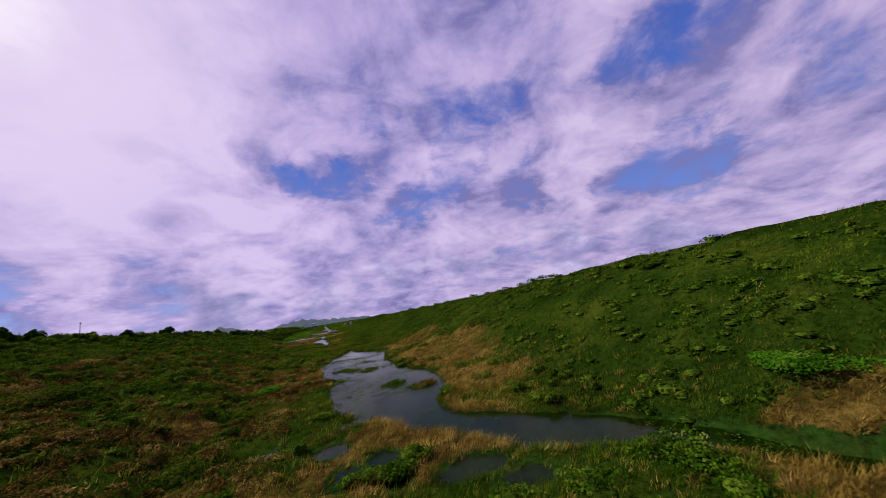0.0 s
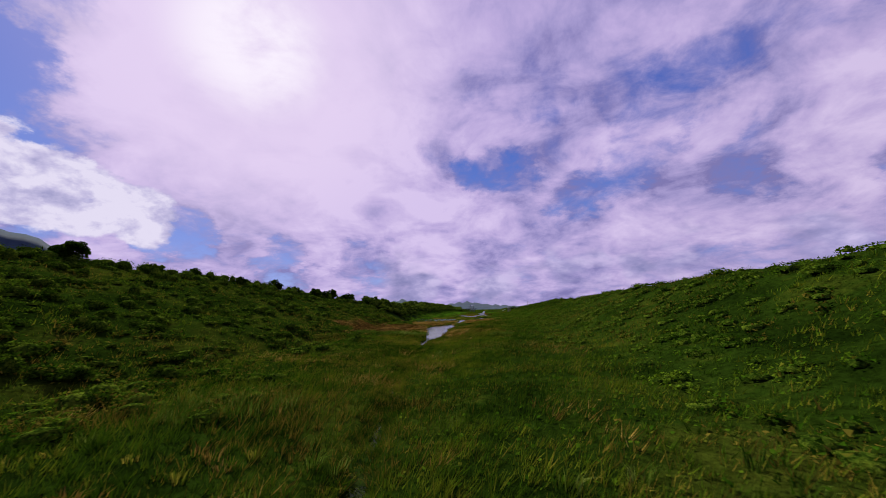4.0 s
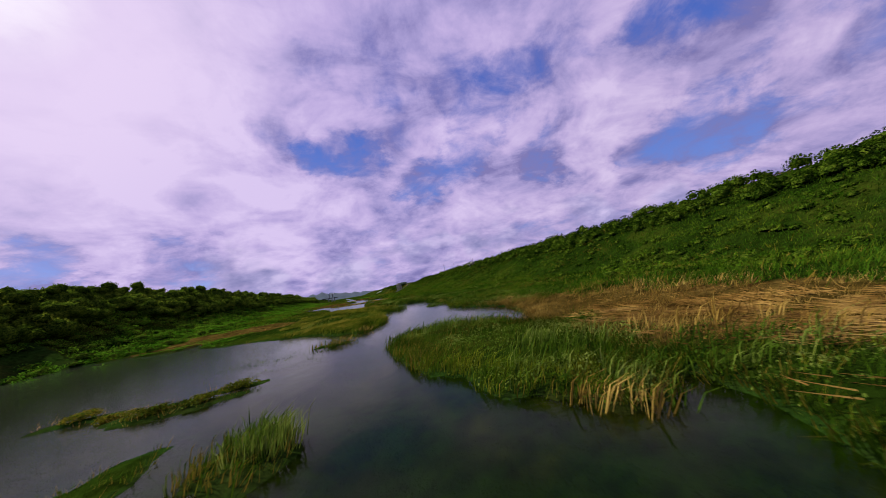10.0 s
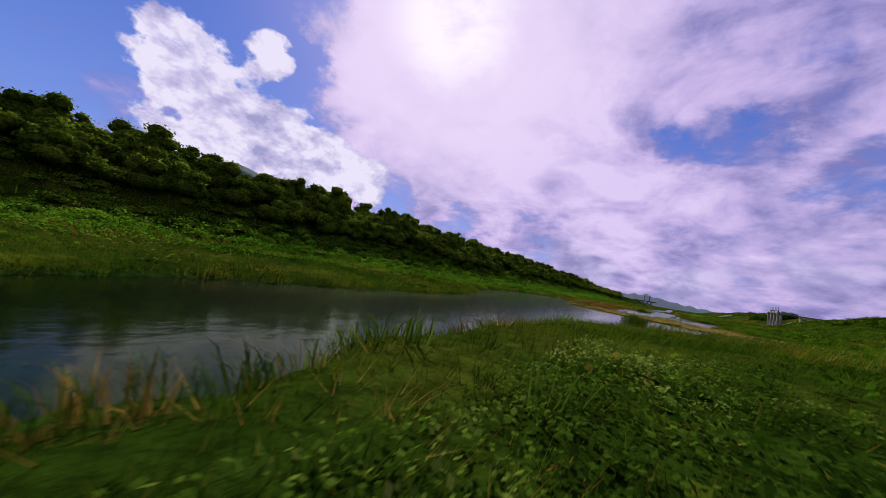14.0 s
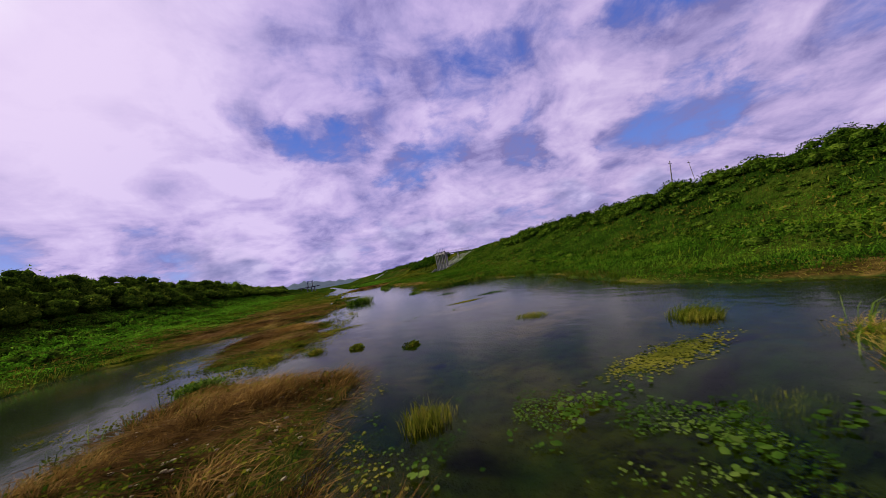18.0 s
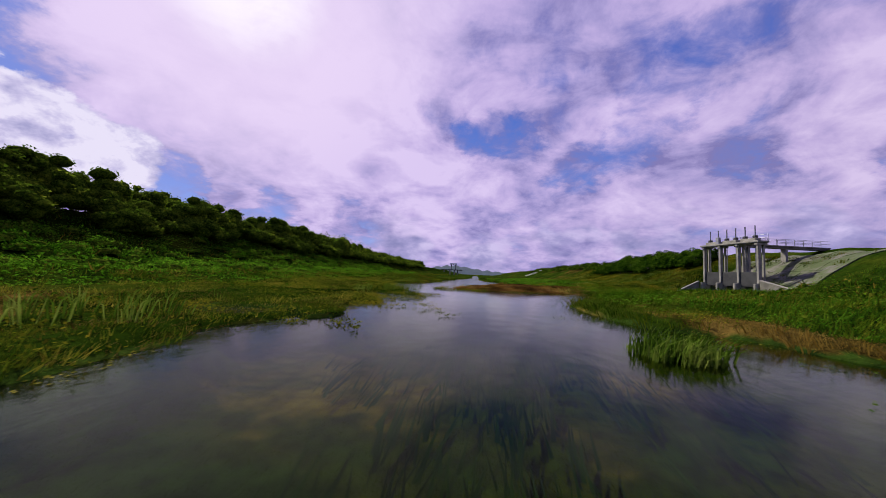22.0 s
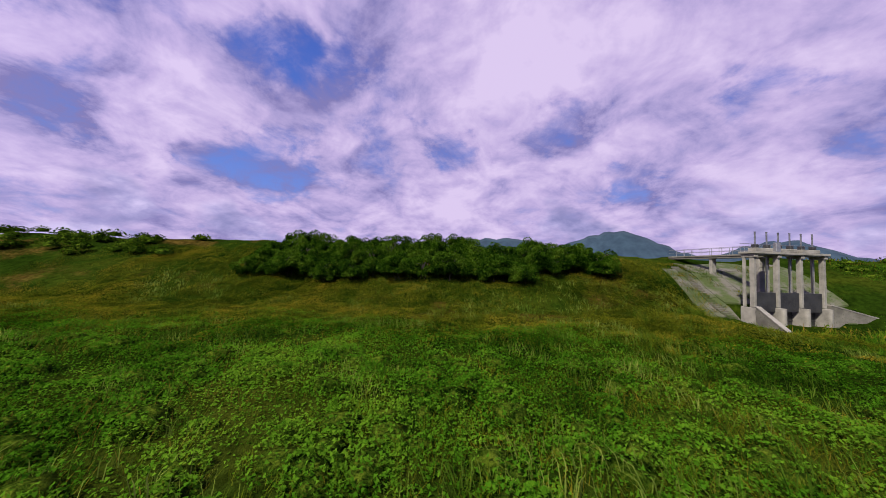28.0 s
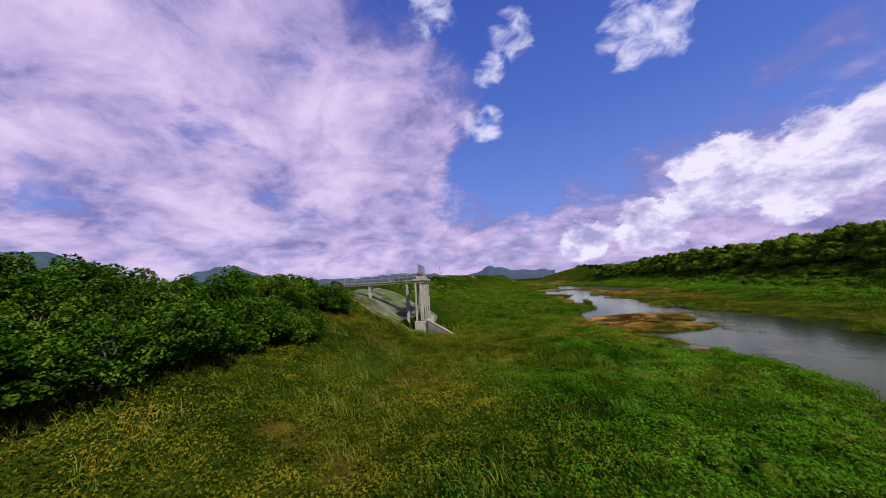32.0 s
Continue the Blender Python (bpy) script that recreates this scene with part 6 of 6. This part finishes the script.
reed_clump(-4, 172, 4.0, 1.4, 600, M_REED, "tall dark reed bed beside the stream", (.3, -.1))
reed_clump(7, 252, 2.5, 1.1, 400, M_REED, "lush green reed bed on the bank", (.4, -.1))
reed_clump(18, 236, 2.5, 1.1, 400, M_REED, "lush green reed bed among the grass", (.4, -.1))


# ---------------------------------------------------------------- distance
def ridge(name, near, profile, eye, label):
    """A far wooded hill: azimuths and elevations of its skyline seen from eye, at a distance."""
    bm = bmesh.new()
    az = np.linspace(profile[0][0], profile[-1][0], 60)
    el = np.interp(az, [p[0] for p in profile], [p[1] for p in profile])
    rows_ = []
    for k, (a, e) in enumerate(zip(az, el)):
        e = e + .12 * math.sin(k * 1.7) * min(1, e) + .07 * math.sin(k * 4.1) * min(1, e)
        v = Vector((math.sin(radians(a)), math.cos(radians(a)), 0))
        top_ = near * math.tan(radians(max(e, 0)))
        col = []
        for f, h in ((.88, -25), (.93, top_ * .45), (.98, top_ * .9), (1.0, top_), (1.03, top_ * .8), (1.1, -25)):
            p = Vector((eye[0], eye[1], 0)) + v * near * f
            col.append(bm.verts.new((p.x, p.y, eye[2] + h * (f if f < 1 else 1))))
        rows_.append(col)
    for a, b_ in zip(rows_, rows_[1:]):
        for k in range(5):
            bm.faces.new((a[k], a[k + 1], b_[k + 1], b_[k])).smooth = True
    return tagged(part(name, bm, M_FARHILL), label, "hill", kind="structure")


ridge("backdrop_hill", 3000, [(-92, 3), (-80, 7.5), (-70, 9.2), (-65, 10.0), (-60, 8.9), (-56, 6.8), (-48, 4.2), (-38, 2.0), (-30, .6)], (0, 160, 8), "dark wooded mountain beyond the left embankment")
ridge("backdrop_hill", 3600, [(-20, 1.2), (-16, 2.2), (-12, 1.0), (-9, .6), (-7, 1.2), (-4, 1.5), (0, .9), (4, .6), (8, .3)], (0, 500, 4), "low hills at the end of the valley, tinted haze blue")
ridge("backdrop_hill", 3300, [(100, 1.2), (103, 2.4), (108, 4.4), (112, 5.8), (115, 6.4), (117, 6.2), (120, 4.9), (124, 2.9), (127, 2.5), (130, 3.8), (133, 4.5), (135, 4.4), (138, 3.0), (142, 1.6)], (10, 715, 6), "mountains beyond the plain, tinted a hazy blue-green")
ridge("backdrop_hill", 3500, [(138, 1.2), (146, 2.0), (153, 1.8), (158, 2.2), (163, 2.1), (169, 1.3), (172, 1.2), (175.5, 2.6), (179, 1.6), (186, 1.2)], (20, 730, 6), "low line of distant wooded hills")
ridge("backdrop_hill", 3400, [(40, .5), (46, 2.4), (52, 1.6), (60, 1.8), (69, 3.4), (72, 2.6), (76, 3.8), (80, 4.8), (88, 5.2), (96, 3.0)], (0, 5, 13), "hill tops above the right embankment, tinted haze blue")
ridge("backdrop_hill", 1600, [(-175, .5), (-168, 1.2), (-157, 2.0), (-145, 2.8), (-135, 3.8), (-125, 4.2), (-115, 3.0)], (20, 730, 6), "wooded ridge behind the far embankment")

# the weir bridge far downstream
weir = empty("weir_bridge", pose(-38, 1140, 0, 0, 0, -4), "distant dark weir bridge with pale gate towers", "bridge")
bm = bmesh.new()
box(bm, (0, 0, 9.0), (34, 4, 1.4), .1)
part("span", bm, M_STEEL, weir)
for k in (-12, -3, 4, 9):
    bm = bmesh.new()
    box(bm, (k, 0, 5.0), (1.6, 3.0, 8.0), .1)
    part("pier", bm, M_CONC, weir)
for k in (-1, 6):
    bm = bmesh.new()
    box(bm, (k, 0, 13.5), (1.4, 1.6, 8.0), .1)
    part("tower", bm, M_CONC, weir)
bm = bmesh.new()
box(bm, (2.5, 0, 18.4), (11, 3.0, 2.2), .1)
part("gate_house", bm, M_WHITE, weir, "pale gate house on top")
ramp = tagged(new("concrete_stairway"), "pale concrete stairway down the far embankment", "steps")
for k in range(10):
    bm = bmesh.new()
    xx = 44 + k * 1.6
    box(bm, (xx, 905, land(xx, 905) + .3), (1.7, 2.2, .5), .05)
    part("flight", bm, M_WHITE, ramp)


def lump(x, y, size, mat, name, label, category, flat=.5, seed=0):
    bm = bmesh.new()
    bmesh.ops.create_icosphere(bm, subdivisions=2, radius=1)
    for v in bm.verts:
        k = 1 + .3 * noise.noise(v.co * 1.6 + Vector((seed, seed * 2, 0)))
        v.co = Vector((v.co.x * size * k, v.co.y * size * k * .8, v.co.z * size * flat * k))
    ob = tagged(part(name, bm, mat), label, category)
    ob.location = (x, y, max(land(x, y), -.1) + size * flat * .4)


lump(19.8, 524.6, .3, M_WHITE, "debris", "pale piece of debris lying on the dry spit", "debris", .4, 1)
drift = tagged(new("driftwood"), "dark tangle of driftwood branches on the bank", "driftwood")
drift.location = (15.0, 666.5, land(15.0, 666.5))
random.seed(21)
for k in range(16):
    a, ln = random.uniform(0, 6.28), random.uniform(.5, 1.3)
    p = Vector((random.uniform(-.8, .8), random.uniform(-.5, .5), random.uniform(.02, .2)))
    q = p + Vector((math.cos(a) * ln, math.sin(a) * ln, random.uniform(0, .35)))
    bm = bmesh.new()
    mid = p.lerp(q, .5) + Vector((0, 0, random.uniform(-.05, .12)))
    tube(bm, p, mid, .045, .035, 6)
    tube(bm, mid, q, .035, .015, 6)
    part("branch", bm, M_BARK, drift)
lump(-4, 604, .28, M_CONC, "stone", "pale stone on the brown marsh", "stone", .6, 3)
lump(12.5, 521, .22, M_CONC, "stone", "pale stone at the water's edge", "stone", .6, 4)
